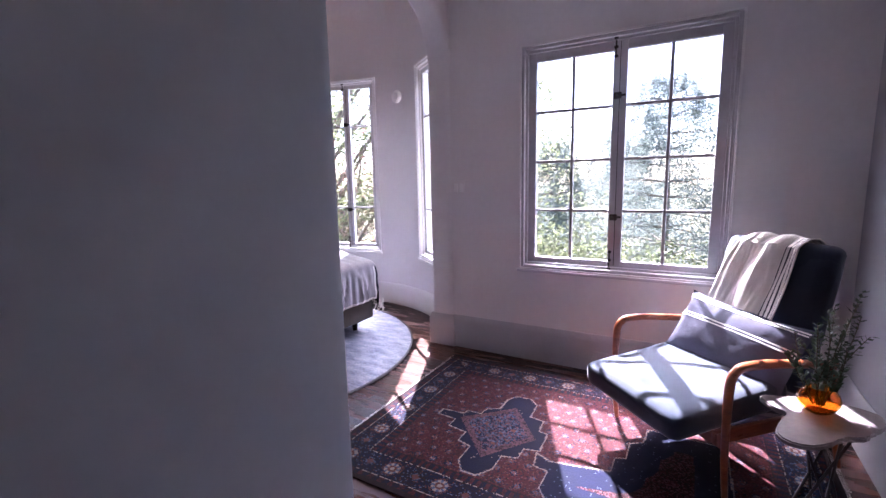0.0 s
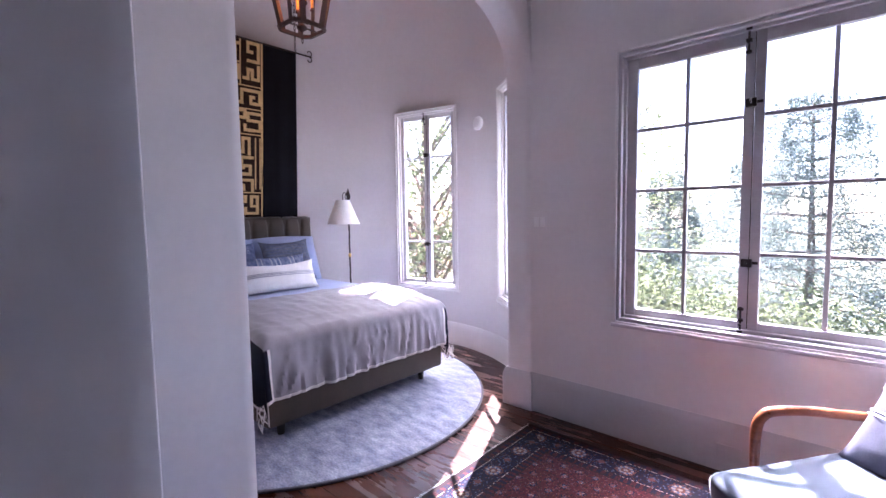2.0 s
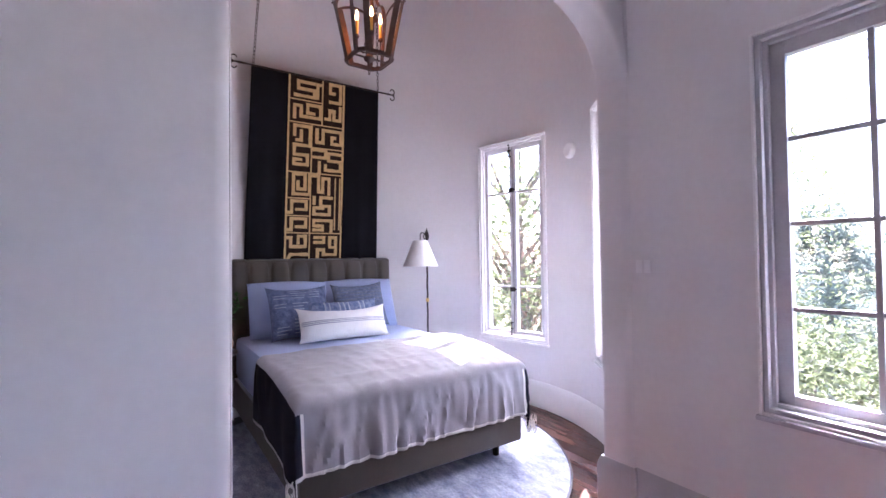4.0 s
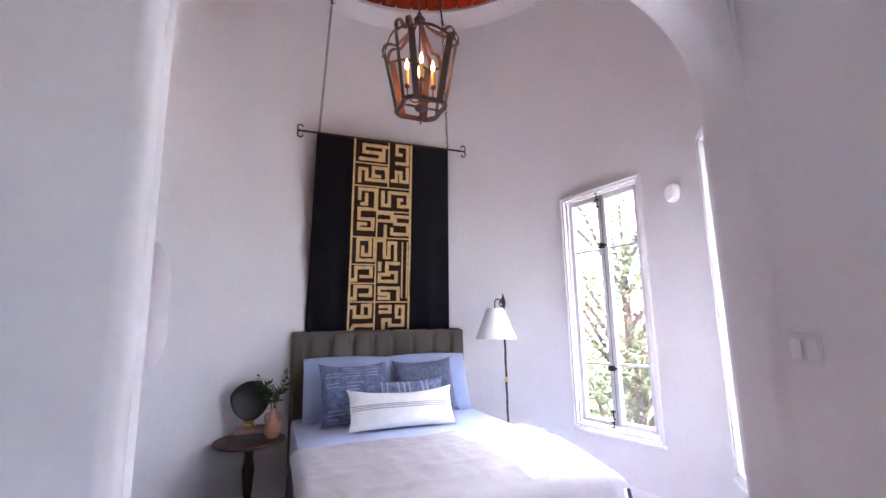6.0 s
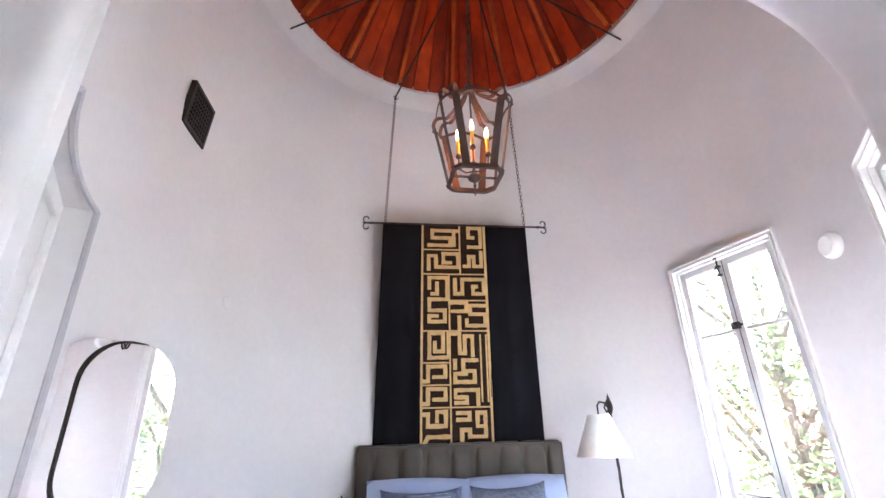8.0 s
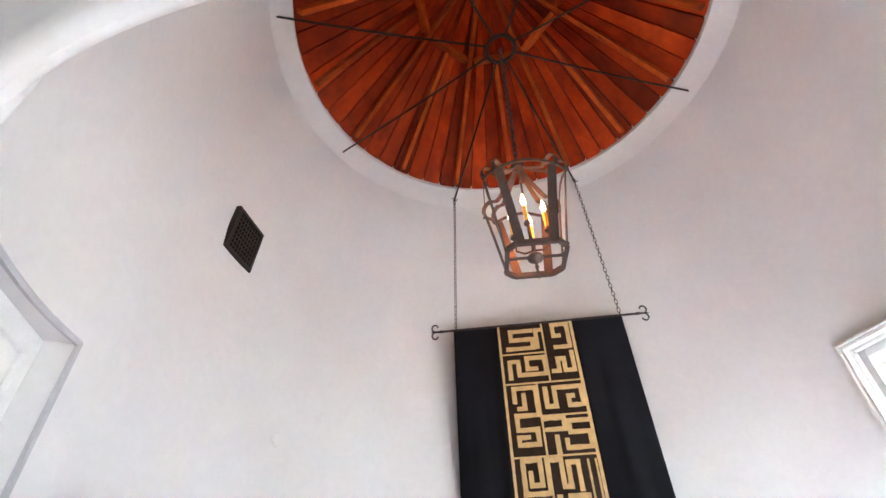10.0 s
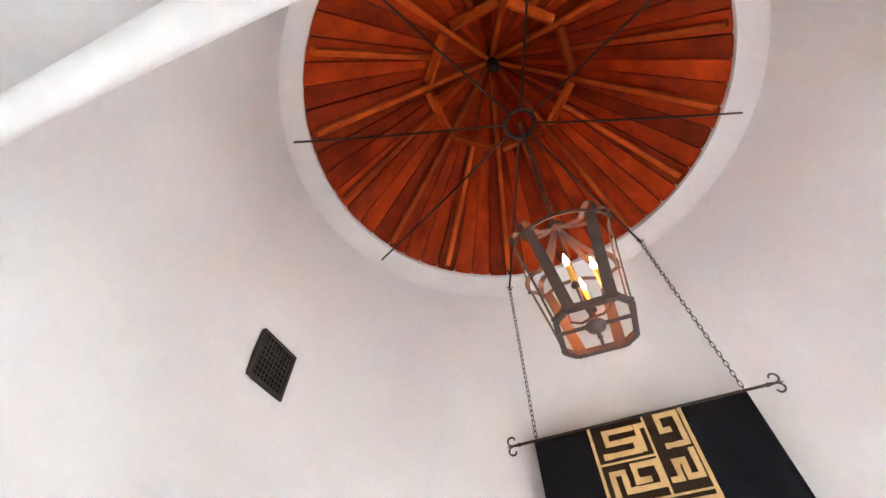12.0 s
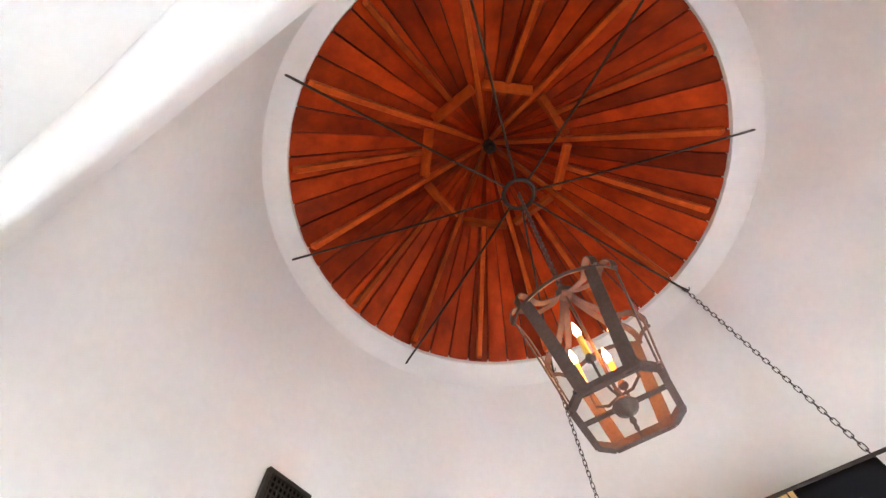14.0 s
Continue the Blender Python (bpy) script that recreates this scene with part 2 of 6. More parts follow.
def tube(bm, pts, rad, sides=8, closed=False, flat=None):
    """A swept bar along pts. rad: a number or one for each point. flat: (across, thick) for a strap, with across along the given normal of the path."""
    pts = [Vector(p) for p in pts]
    n = len(pts)
    rings, prev = [], None
    for i, p in enumerate(pts):
        a = pts[(i - 1) % n] if closed or i else pts[i]
        b = pts[(i + 1) % n] if closed or i < n - 1 else pts[i]
        d = (b - a).normalized()
        if prev is None:
            up = Vector((0, 0, 1)) if abs(d.z) < 0.9 else Vector((1, 0, 0))
            u = d.cross(up).normalized()
        else:
            u = (prev - d * prev.dot(d)).normalized()
        prev = u
        w = d.cross(u)
        r = rad[i] if isinstance(rad, (list, tuple)) else rad
        rings.append([bm.verts.new(p + (u * math.cos(k * 2 * math.pi / sides) + w * math.sin(k * 2 * math.pi / sides)) * r) for k in range(sides)])
    for i in range(n if closed else n - 1):
        a, b = rings[i], rings[(i + 1) % n]
        for k in range(sides):
            bm.faces.new((a[k], a[(k + 1) % sides], b[(k + 1) % sides], b[k]))
    if not closed:
        bm.faces.new(rings[0][::-1])
        bm.faces.new(rings[-1])
    return bm


def strap(bm, pts, across, width, thick):
    """A flat bar along pts: width along the vector across, thick across it."""
    pts, across = [Vector(p) for p in pts], Vector(across).normalized()
    rows = []
    for i, p in enumerate(pts):
        d = (pts[min(i + 1, len(pts) - 1)] - pts[max(i - 1, 0)]).normalized()
        nrm = d.cross(across).normalized()
        rows.append([bm.verts.new(p + across * sx * width / 2 + nrm * sy * thick / 2) for sx, sy in ((-1, -1), (1, -1), (1, 1), (-1, 1))])
    for a, b in zip(rows, rows[1:]):
        for k in range(4):
            bm.faces.new((a[k], a[(k + 1) % 4], b[(k + 1) % 4], b[k]))
    bm.faces.new(rows[0][::-1])
    bm.faces.new(rows[-1])
    return bm


def lathe(bm, prof, sides=24, c=(0, 0, 0)):
    """A turned form: prof is rows of (radius, height)."""
    rings = []
    for r, z in prof:
        rings.append([bm.verts.new((c[0] + max(r, 1e-4) * math.cos(k * 2 * math.pi / sides), c[1] + max(r, 1e-4) * math.sin(k * 2 * math.pi / sides), c[2] + z)) for k in range(sides)])
    for a, b in zip(rings, rings[1:]):
        for k in range(sides):
            bm.faces.new((a[k], a[(k + 1) % sides], b[(k + 1) % sides], b[k]))
    bm.faces.new(rings[0][::-1])
    bm.faces.new(rings[-1])
    return bm


def prism(bm, outline, z0, z1):
    lo = [bm.verts.new((x, y, z0)) for x, y in outline]
    hi = [bm.verts.new((x, y, z1)) for x, y in outline]
    bm.faces.new(lo[::-1])
    bm.faces.new(hi)
    for k in range(len(lo)):
        j = (k + 1) % len(lo)
        bm.faces.new((lo[k], lo[j], hi[j], hi[k]))
    return bm


def finish(name, bm, material, smooth=False, angle=40):
    bmesh.ops.recalc_face_normals(bm, faces=bm.faces)
    me = bpy.data.meshes.new(name)
    bm.to_mesh(me)
    bm.free()
    for m in material if isinstance(material, (list, tuple)) else [material]:
        me.materials.append(m)
    if smooth:
        me.shade_smooth()
        me.set_sharp_from_angle(angle=radians(angle))
    return me


def part(name, bm, material, parent, label="", smooth=False, m=None):
    ob = new(name, finish(name, bm, material, smooth))
    ob.parent = parent
    if m is not None:
        ob.matrix_basis = m
    return tagged(ob, label)


def thing(name, label, category, m=None, group="", kind=""):
    ob = new(name)
    ob.empty_display_size = 0.05
    if m is not None:
        ob.matrix_basis = m
    return tagged(ob, label, category, group, kind)


def solo(name, bm, material, label, category, m=None, group="", kind="", smooth=False):
    ob = new(name, finish(name, bm, material, smooth))
    if m is not None:
        ob.matrix_basis = m
    return tagged(ob, label, category, group, kind)


rnd = random.Random(7)

# ---- the tower room: round plan, flattened beside the archway, lean and drift towards the eaves fitted to the camera's view ----
ARCH_X0, ARCH_X1 = -1.83, -1.63
ARCH_Y0, ARCH_Y1, ARCH_SPRING, ARCH_RISE = 1.534, 3.48, 2.26, 0.57
WALL_Y, EAST_X = 3.50, 0.93
SKEW, SKEW_FAR = -0.031, 0.036  # the two faces of the archway wall are skewed to fit the camera's view


def axis_at(z):
    k = min(1.0, max(0.0, (z - 3.0) / 1.4))
    return -3.14 + 0.13 * k, 2.74 - 0.07 * k


def radius_at(z):
    if z <= 3.2:
        return 1.66
    k = (z - 3.2) / 1.2
    return 1.66 - 0.20 * k ** 1.25


def tower_point(az, z, extra=0.0):
    cx, cy = axis_at(z)
    r = radius_at(z)
    ca, deg = math.cos(az), math.degrees(az) % 360
    if 290 < deg < 340:  # the wall runs out to meet the jamb of the archway
        run = min(1.0, (deg - 290) / 29.7)
        r += 0.17 * run * max(0.0, min(1.0, (3.7 - z) / 0.72))
    lim = ARCH_X0 + 0.30 * min(1.0, max(0.0, (z - 2.9) / 1.5)) - cx + SKEW_FAR * (ARCH_Y1 - cy)
    ce = ca + SKEW_FAR * math.sin(az)
    if ce > 0.05:
        soft = 200 - 176 * min(1.0, max(0.0, (z - 2.95) / 0.45))  # eased into the round above the archway
        r = -math.log(math.exp(-soft * (r - 1.5)) + math.exp(-soft * (min(lim / ce, 9.0) - 1.5))) / soft + 1.5
    r += extra
    return Vector((cx + r * math.cos(az), cy + r * math.sin(az), z))


W2_AZ, W3_AZ, W_Z = (87.7, 115.6), (38.2, 64.5), (0.60, 2.57)
NICHE_AZ, NICHE_Z = (-64.0, -42.0), 2.22
JAMB_AZ, FLAT_AZ = -41.0, 37.9


def in_hole(a, z):
    for lo, hi in (W2_AZ, W3_AZ):
        if lo < a < hi and W_Z[0] < z < W_Z[1]:
            return True
    if NICHE_AZ[0] < a < NICHE_AZ[1] and z < NICHE_Z:
        return True
    return JAMB_AZ < a < FLAT_AZ and z < 2.95


def tower_wall():
    azs = sorted({*[float(a) for a in range(-120, 240, 3)], *W2_AZ, *W3_AZ, *NICHE_AZ, JAMB_AZ, FLAT_AZ})
    zs = sorted({0.0, 0.3, *W_Z, NICHE_Z, 2.4, 2.5, 2.75, 2.95, *[3.1 + 0.13 * k for k in range(10)], 4.40})
    bm = B()
    vin, vout = {}, {}

    def vert(store, i, j, extra):
        i %= len(azs)
        if (i, j) not in store:
            store[(i, j)] = bm.verts.new(tower_point(radians(azs[i]), zs[j], min(extra, 0.06) if 312 < azs[i] % 360 < 332 and zs[j] < 2.98 else extra))
        return store[(i, j)]

    def solid(i, j):
        if not 0 <= j < len(zs) - 1:
            return None
        i %= len(azs)
        a = (azs[i] + (azs[i + 1] if i + 1 < len(azs) else azs[0] + 360)) / 2
        return not in_hole(a if a < 240 else a - 360, (zs[j] + zs[j + 1]) / 2)

    T = 0.15
    for i in range(len(azs)):
        for j in range(len(zs) - 1):
            if not solid(i, j):
                continue
            bm.faces.new([vert(vin, *q, 0.0) for q in ((i, j), (i, j + 1), (i + 1, j + 1), (i + 1, j))])
            bm.faces.new([vert(vout, *q, T) for q in ((i, j), (i + 1, j), (i + 1, j + 1), (i, j + 1))])
            for di, dj, q0, q1 in ((-1, 0, (i, j), (i, j + 1)), (1, 0, (i + 1, j), (i + 1, j + 1)), (0, -1, (i, j), (i + 1, j)), (0, 1, (i, j + 1), (i + 1, j + 1))):
                if not solid(i + di, j + dj):
                    bm.faces.new((vert(vin, *q0, 0.0), vert(vin, *q1, 0.0), vert(vout, *q1, T), vert(vout, *q0, T)))
    return solo("wall_tower", bm, PLASTER, "smooth white plaster wall of the round tower room", "wall", kind="structure", smooth=True)


tower_wall()


def arch_height(y):
    c, h = (ARCH_Y0 + ARCH_Y1) / 2, (ARCH_Y1 - ARCH_Y0) / 2
    u = min(1.0, abs(y - c) / h)
    return ARCH_SPRING + ARCH_RISE * (1 - u ** 2.7) ** (1 / 2.7)


def arch_wall():
    """The wall between the two rooms with its arched opening, edges eased."""
    bm = B()
    c, h = (ARCH_Y0 + ARCH_Y1) / 2, (ARCH_Y1 - ARCH_Y0) / 2
    curve = [(ARCH_Y0, 0.0)]
    for k in range(0, 41):
        a = math.pi * k / 40
        u = math.cos(a)
        y = c - h * math.copysign(abs(u) ** (2 / 2.7), u)
        z = ARCH_SPRING + ARCH_RISE * abs(math.sin(a)) ** (2 / 2.7)
        curve.append((y, z))
    curve.append((ARCH_Y1, 0.0))
    top, lo, hi = 2.98, 0.90, 3.80
    outer = [(lo, 0.0)] + [(lo, top)] + [(y, top) for y, z in curve[2:-2]] + [(hi, top), (hi, 0.0)]
    n = min(len(outer), len(curve))
    x_front = ARCH_X1
    layers = [(x_front, 0.050), (x_front - 0.003, 0.032), (x_front - 0.012, 0.015), (x_front - 0.028, 0.004), (x_front - 0.05, 0.0),
              (ARCH_X0 + 0.03, 0.0), (ARCH_X0 + 0.016, 0.003), (ARCH_X0 + 0.006, 0.010), (ARCH_X0, 0.022)]

    def ring(x, grow):
        pts = []
        for y, z in curve:
            dy = -1 if y < c - h * 0.999 else (1 if y > c + h * 0.999 else (y - c) / h)
            dz = 0 if z < ARCH_SPRING else (z - ARCH_SPRING) / ARCH_RISE
            g = min(grow, 0.0195) if y > c + 0.97 * h else grow
            pts.append(bm.verts.new((x + (SKEW if x > -1.7 else SKEW_FAR) * (ARCH_Y1 - y), y + g * dy, z + grow * dz)))
        return pts

    rings = [ring(x, g) for x, g in layers]
    for a, b in zip(rings, rings[1:]):
        for k in range(len(a) - 1):
            bm.faces.new((a[k], a[k + 1], b[k + 1], b[k]))
    for rg, x in ((rings[0], x_front), (rings[-1], ARCH_X0)):
        ov = [bm.verts.new((x + (SKEW if x > -1.7 else SKEW_FAR) * (ARCH_Y1 - p[0]), *p)) for p in outer]
        for k in range(n - 1):
            f = [rg[k], rg[k + 1], ov[k + 1], ov[k]]
            bm.faces.new(f)
    return solo("wall_arch", bm, PLASTER, "white plaster wall with a broad rounded archway", "wall", kind="structure", smooth=True)


arch_wall()
bm = B()
box(bm, -1.95, -1.753, 0.9, 1.30, 0, 2.95)
solo("wall_arch_pier", bm, PLASTER, "white plaster pier beside the archway", "wall", kind="structure")


# ---- the anteroom shell ----
W1 = (-1.04, 0.325, 0.725, 2.355)
bm = B()
for x0, x1, z0, z1 in ((ARCH_X1, W1[0] + 0.02, 0, 2.95), (W1[1] - 0.02, EAST_X + 0.2, 0, 2.95), (W1[0] + 0.02, W1[1] - 0.02, 0, W1[2] + 0.02), (W1[0] + 0.02, W1[1] - 0.02, W1[3] - 0.02, 2.95)):
    box(bm, x0, x1, WALL_Y, WALL_Y + 0.26, z0, z1)
bmesh.ops.remove_doubles(bm, verts=bm.verts, dist=0.0005)
solo("wall_north", bm, PLASTER, "white plaster wall round the large casement window", "wall", kind="structure")
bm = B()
# its grey holds the corner's shade and cuts light bounced to other walls
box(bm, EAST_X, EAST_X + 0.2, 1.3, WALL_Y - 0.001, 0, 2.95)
solo("wall_east", bm, EASTSHADE, "plain wall beside the armchair, corner shade put into its grey", "wall", kind="structure")
bm = B()
box(bm, -0.75, -0.446, -4.0, 0.893, 0, 2.95, bevel=0.035)
solo("wall_hall", bm, PLASTER, "white plaster wall with a rounded corner", "wall", kind="structure", smooth=True)
bm = B()
box(bm, -2.1, -0.751, 0.70, 0.888, 0, 2.95)
solo("wall_south", bm, PLASTER, "white plaster wall with a closet door", "wall", kind="structure")
# added walls out of view, set far off and dark to dim the hall
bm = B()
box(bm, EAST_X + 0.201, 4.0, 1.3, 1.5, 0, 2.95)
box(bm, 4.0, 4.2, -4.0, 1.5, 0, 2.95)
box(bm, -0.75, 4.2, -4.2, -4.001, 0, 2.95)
solo("wall_hall_unseen", bm, HALLDARK, "unseen dark taupe walls added behind the camera to cut bounced light", "wall", kind="structure")
bm = B()
box(bm, -1.715, 4.2, -4.2, WALL_Y + 0.26, 2.951, 3.1)
solo("ceiling", bm, PLASTER, "flat white plaster ceiling of the anteroom", "ceiling", kind="structure")


# ---- roof of the tower: boards, rafters, tie rods ----
ROOF_C, EAVE_R, EAVE_Z, APEX = (-3.01, 2.67), 1.345, 4.49, (-3.13, 2.69, 6.27)
MAIN_AZ = [-25.5 + 45 * k for k in range(8)]


def roof_point(az, f, lift=0.0):
    """f runs from the eaves (0) to the apex (1)."""
    a = Vector((ROOF_C[0] + EAVE_R * 1.0 * math.cos(az), ROOF_C[1] + EAVE_R * math.sin(az), EAVE_Z))
    return a.lerp(Vector(APEX), f) + Vector((0, 0, lift))


roof = thing("ceiling_tower", "conical roof of red-brown cedar boards on rafters", "ceiling", pose(ROOF_C[0], ROOF_C[1], EAVE_Z), kind="structure")
RO = Vector((ROOF_C[0], ROOF_C[1], EAVE_Z))
bm = B()
for k in range(56):
    a0, a1 = radians(-25.5 + 360 / 56 * k), radians(-25.5 + 360 / 56 * (k + 1))
    gap, lift = 0.0055, rnd.uniform(0.0, 0.012)
    q = []
    for f in (-0.02, 0.985):
        for a, s in ((a0, 1), (a1, -1)):
            r = EAVE_R * (1 - f)
            q.append(roof_point(a + s * gap / max(r, 0.03), f, 0.05 + lift) - RO)
    lo = [bm.verts.new(p) for p in q]
    up = [bm.verts.new(p + Vector((0, 0, 0.03))) for p in q]
    for f in ((0, 2, 3, 1), (0, 1, 3, 2)):
        bm.faces.new([(lo if f == (0, 2, 3, 1) else up)[i] for i in f])
    for i, j in ((0, 1), (1, 3), (3, 2), (2, 0)):
        bm.faces.new((lo[i], lo[j], up[j], up[i]))
part("boards", bm, CEDAR, roof)
bm = B()
rings = [[bm.verts.new(roof_point(radians(9 * k), f, 0.11) - RO) for k in range(40)] for f in (-0.25, 0.999)]
for k in range(40):
    bm.faces.new((rings[0][k], rings[0][(k + 1) % 40], rings[1][(k + 1) % 40], rings[1][k]))
part("roof_deck", bm, JOINT, roof)


def rafter(az, f0, f1, w, d):
    bm = B()
    a = radians(az)
    side = Vector((-math.sin(a), math.cos(a), 0))
    p0, p1 = roof_point(a, f0) - RO, roof_point(a, f1) - RO
    n = (p1 - p0).normalized().cross(side).normalized()
    n = n if n.z < 0 else -n
    q = []
    for p in (p0, p1):
        for s, t in ((-1, 0), (1, 0), (1, 1), (-1, 1)):
            q.append(bm.verts.new(p + Vector((0, 0, 0.05)) + side * s * w / 2 + n * t * d))
    for k in range(4):
        bm.faces.new((q[k], q[(k + 1) % 4], q[4 + (k + 1) % 4], q[4 + k]))
    bm.faces.new(q[:4])
    bm.faces.new(q[4:])
    bmesh.ops.bevel(bm, geom=bm.edges[:], offset=0.004, segments=1, affect="EDGES")
    return bm


for az in MAIN_AZ:
    part("rafter", rafter(az, 0.006, 0.965, 0.038, 0.055), RAFTER, roof)
    part("jack_rafter", rafter(az + 22.5, 0.006, 0.55, 0.038, 0.045), RAFTER, roof)
    a0, a1 = radians(az + 3.5), radians(az + 41.5)
    bm = B()
    p0, p1 = roof_point(a0, 0.557) - RO, roof_point(a1, 0.557) - RO
    mid = (p0 + p1) / 2
    d = (p1 - p0).normalized()
    inw = (Vector(APEX) - RO - mid).normalized()
    nn = d.cross(inw).normalized()
    q = []
    for p in (p0, p1):
        for s, t in ((-1, -1), (1, -1), (1, 1), (-1, 1)):
            q.append(bm.verts.new(p + inw * s * 0.022 + nn * t * 0.036 + Vector((0, 0, -0.01))))
    for k in range(4):
        bm.faces.new((q[k], q[(k + 1) % 4], q[4 + (k + 1) % 4], q[4 + k]))
    bm.faces.new(q[:4])
    bm.faces.new(q[4:])
    bmesh.ops.bevel(bm, geom=bm.edges[:], offset=0.004, segments=1, affect="EDGES")
    part("blocking", bm, RAFTER, roof)
bm = B()
lathe(bm, [(0.0, -0.24), (0.03, -0.24), (0.042, -0.225), (0.045, -0.2), (0.06, -0.2), (0.06, -0.02)], 20, Vector(APEX) - RO)
part("hub", bm, JOINT, roof, "dark round boss at the peak", True)

# splayed plaster collar under the eaves
bm = B()
rows = []
for r, z in ((1.462, 4.385), (1.455, 4.40), (1.40, 4.455), (1.352, 4.50), (1.352, 4.56), (1.75, 4.56), (1.75, 4.385)):
    rows.append([bm.verts.new((ROOF_C[0] + r * math.cos(radians(4 * k)), ROOF_C[1] + r * math.sin(radians(4 * k)), z)) for k in range(90)])
for a, b in zip(rows, rows[1:] + rows[:1]):
    for k in range(90):
        bm.faces.new((a[k], a[(k + 1) % 90], b[(k + 1) % 90], b[k]))
solo("cornice", bm, PLASTER, "white plaster collar under the eaves of the tower", "cornice", kind="structure", smooth=True)

ties = thing("tie_ring", "black iron ring held by eight tie rods under the roof", "tie ring", pose(-3.155, 2.70, 4.77))
TO = Vector((-3.155, 2.70, 4.77))
bm = B()
tube(bm, [(0.105 * math.cos(radians(15 * k)), 0.105 * math.sin(radians(15 * k)), 0) for k in range(24)], 0.015, 8, True)
part("ring", bm, IRON, ties, smooth=True)
for az in MAIN_AZ:
    a = radians(az)
    bm = B()
    end = Vector((ROOF_C[0] + 1.475 * math.cos(a), ROOF_C[1] + 1.475 * math.sin(a), 4.42)) - TO
    sta = Vector((0.105 * math.cos(a), 0.105 * math.sin(a), 0.0))
    tube(bm, [sta.lerp(end, k / 8) + Vector((0, 0, -0.02 * math.sin(math.pi * k / 8))) for k in range(9)], 0.0078, 6)
    part("tie_rod", bm, IRON, ties, smooth=True)


# ---- windows ----
def window(name, m, W, H, stile, meet, rows, cols, label, casing, paint, paired=True):
    """A pair of casement sashes in a moulded casing. Local x runs along the wall, y out through it, z up from the foot of the casing."""
    w = thing(name, label, "window", m, kind="structure")
    bm = B()
    for s0, s1, y0, y1 in ((0.0, 0.013, -0.022, 0.02), (0.013, 0.022, -0.008, 0.02), (0.022, 0.036, -0.014, 0.05), (0.036, 0.054, 0.014, 0.11)):
        if s1 == 0.022:  # the plaster-white bead ends here
            part("window_bead", bm, TRIM, w, "white outer bead", smooth=True)
            bm = B()
        for x0, x1, z0, z1 in ((s0, s1, s0, H - s0), (W - s1, W - s0, s0, H - s0), (s1, W - s1, H - s1, H - s0), (s1, W - s1, s0, s1)):
            box(bm, x0, x1, y0, y1, z0, z1, bevel=0.004)
    part("window_frame", bm, casing, w, smooth=True)
    bm = B()
    box(bm, -0.012, W + 0.012, -0.03, 0.03, -0.022, -0.001, bevel=0.006)
    part("window_sill", bm, casing, w, smooth=True)
    inner0, inner1 = 0.054, W - 0.054
    mid = (inner0 + inner1) / 2
    z0, z1 = 0.054, H - 0.054
    leaves_x = ((inner0, mid - 0.002), (mid + 0.002, inner1)) if paired else ((inner0, inner1),)
    for k, (a, b) in enumerate(leaves_x):
        sl, sr = ((stile, meet) if k == 0 else (meet, stile)) if paired else (stile, stile)
        g0, g1, gz0, gz1 = a + sl, b - sr, rows[0], rows[-1]
        sash = B()
        for x0, x1, q0, q1 in ((a, g0, z0, z1), (g1, b, z0, z1), (g0, g1, z0, gz0), (g0, g1, gz1, z1)):
            box(sash, x0, x1, 0.035, 0.08, q0, q1, bevel=0.003)
        sash = part("sash", sash, paint, w, smooth=True)
        xs = [g0 + (g1 - g0) * i / cols for i in range(cols + 1)]
        bm = B()
        for x in xs[1:-1]:
            box(bm, x - 0.010, x + 0.010, 0.042, 0.072, gz0, gz1, bevel=0.003)
        for z in rows[1:-1]:
            box(bm, g0, g1, 0.044, 0.070, z - 0.010, z + 0.010, bevel=0.003)
        part("glazing_bars", bm, paint, sash, smooth=True)
        for x0, x1 in zip(xs, xs[1:]):
            for r0, r1 in zip(rows, rows[1:]):
                bm = B()
                box(bm, x0, x1, 0.055, 0.059, r0, r1)
                pane = part("pane", bm, GLASS, sash)
                pane.visible_shadow = False
    if not paired:
        return w
    for z in (0.25 * H, 0.75 * H):
        bm = B()
        box(bm, mid - 0.034, mid + 0.014, 0.010, 0.036, z - 0.021, z + 0.021, bevel=0.003)
        box(bm, mid + 0.012, mid + 0.040, 0.018, 0.030, z - 0.006, z + 0.008, bevel=0.002)
        tube(bm, [(mid - 0.010, 0.012, z), (mid - 0.010, -0.006, z), (mid - 0.010, -0.012, z + 0.012)], 0.005, 6)
        part("latch", bm, HARDWARE, w, "black iron latch")
    for z0b, z1b in ((0.035, 0.175), (H - 0.165, H - 0.03)):
        bm = B()
        x = mid - 0.028
        tube(bm, [(x, 0.022, z0b), (x, 0.022, z1b)], 0.0055, 6)
        for z in (z0b + 0.01, (z0b + z1b) / 2, z1b - 0.012):
            box(bm, x - 0.013, x + 0.013, 0.012, 0.036, z - 0.007, z + 0.007, bevel=0.002)
        tube(bm, [(x, 0.012, z0b + 0.05), (x, -0.008, z0b + 0.05)], 0.006, 6)
        part("bolt", bm, HARDWARE, w, "black iron slide bolt")
    bm = B()
    tube(bm, [(mid, 0.033, 0.06), (mid, 0.033, H - 0.06)], 0.0022, 4)
    part("meeting_gap", bm, JOINT, w)
    return w


def w1_rows():
    return [0.095 + 0.3555 * k for k in range(5)]


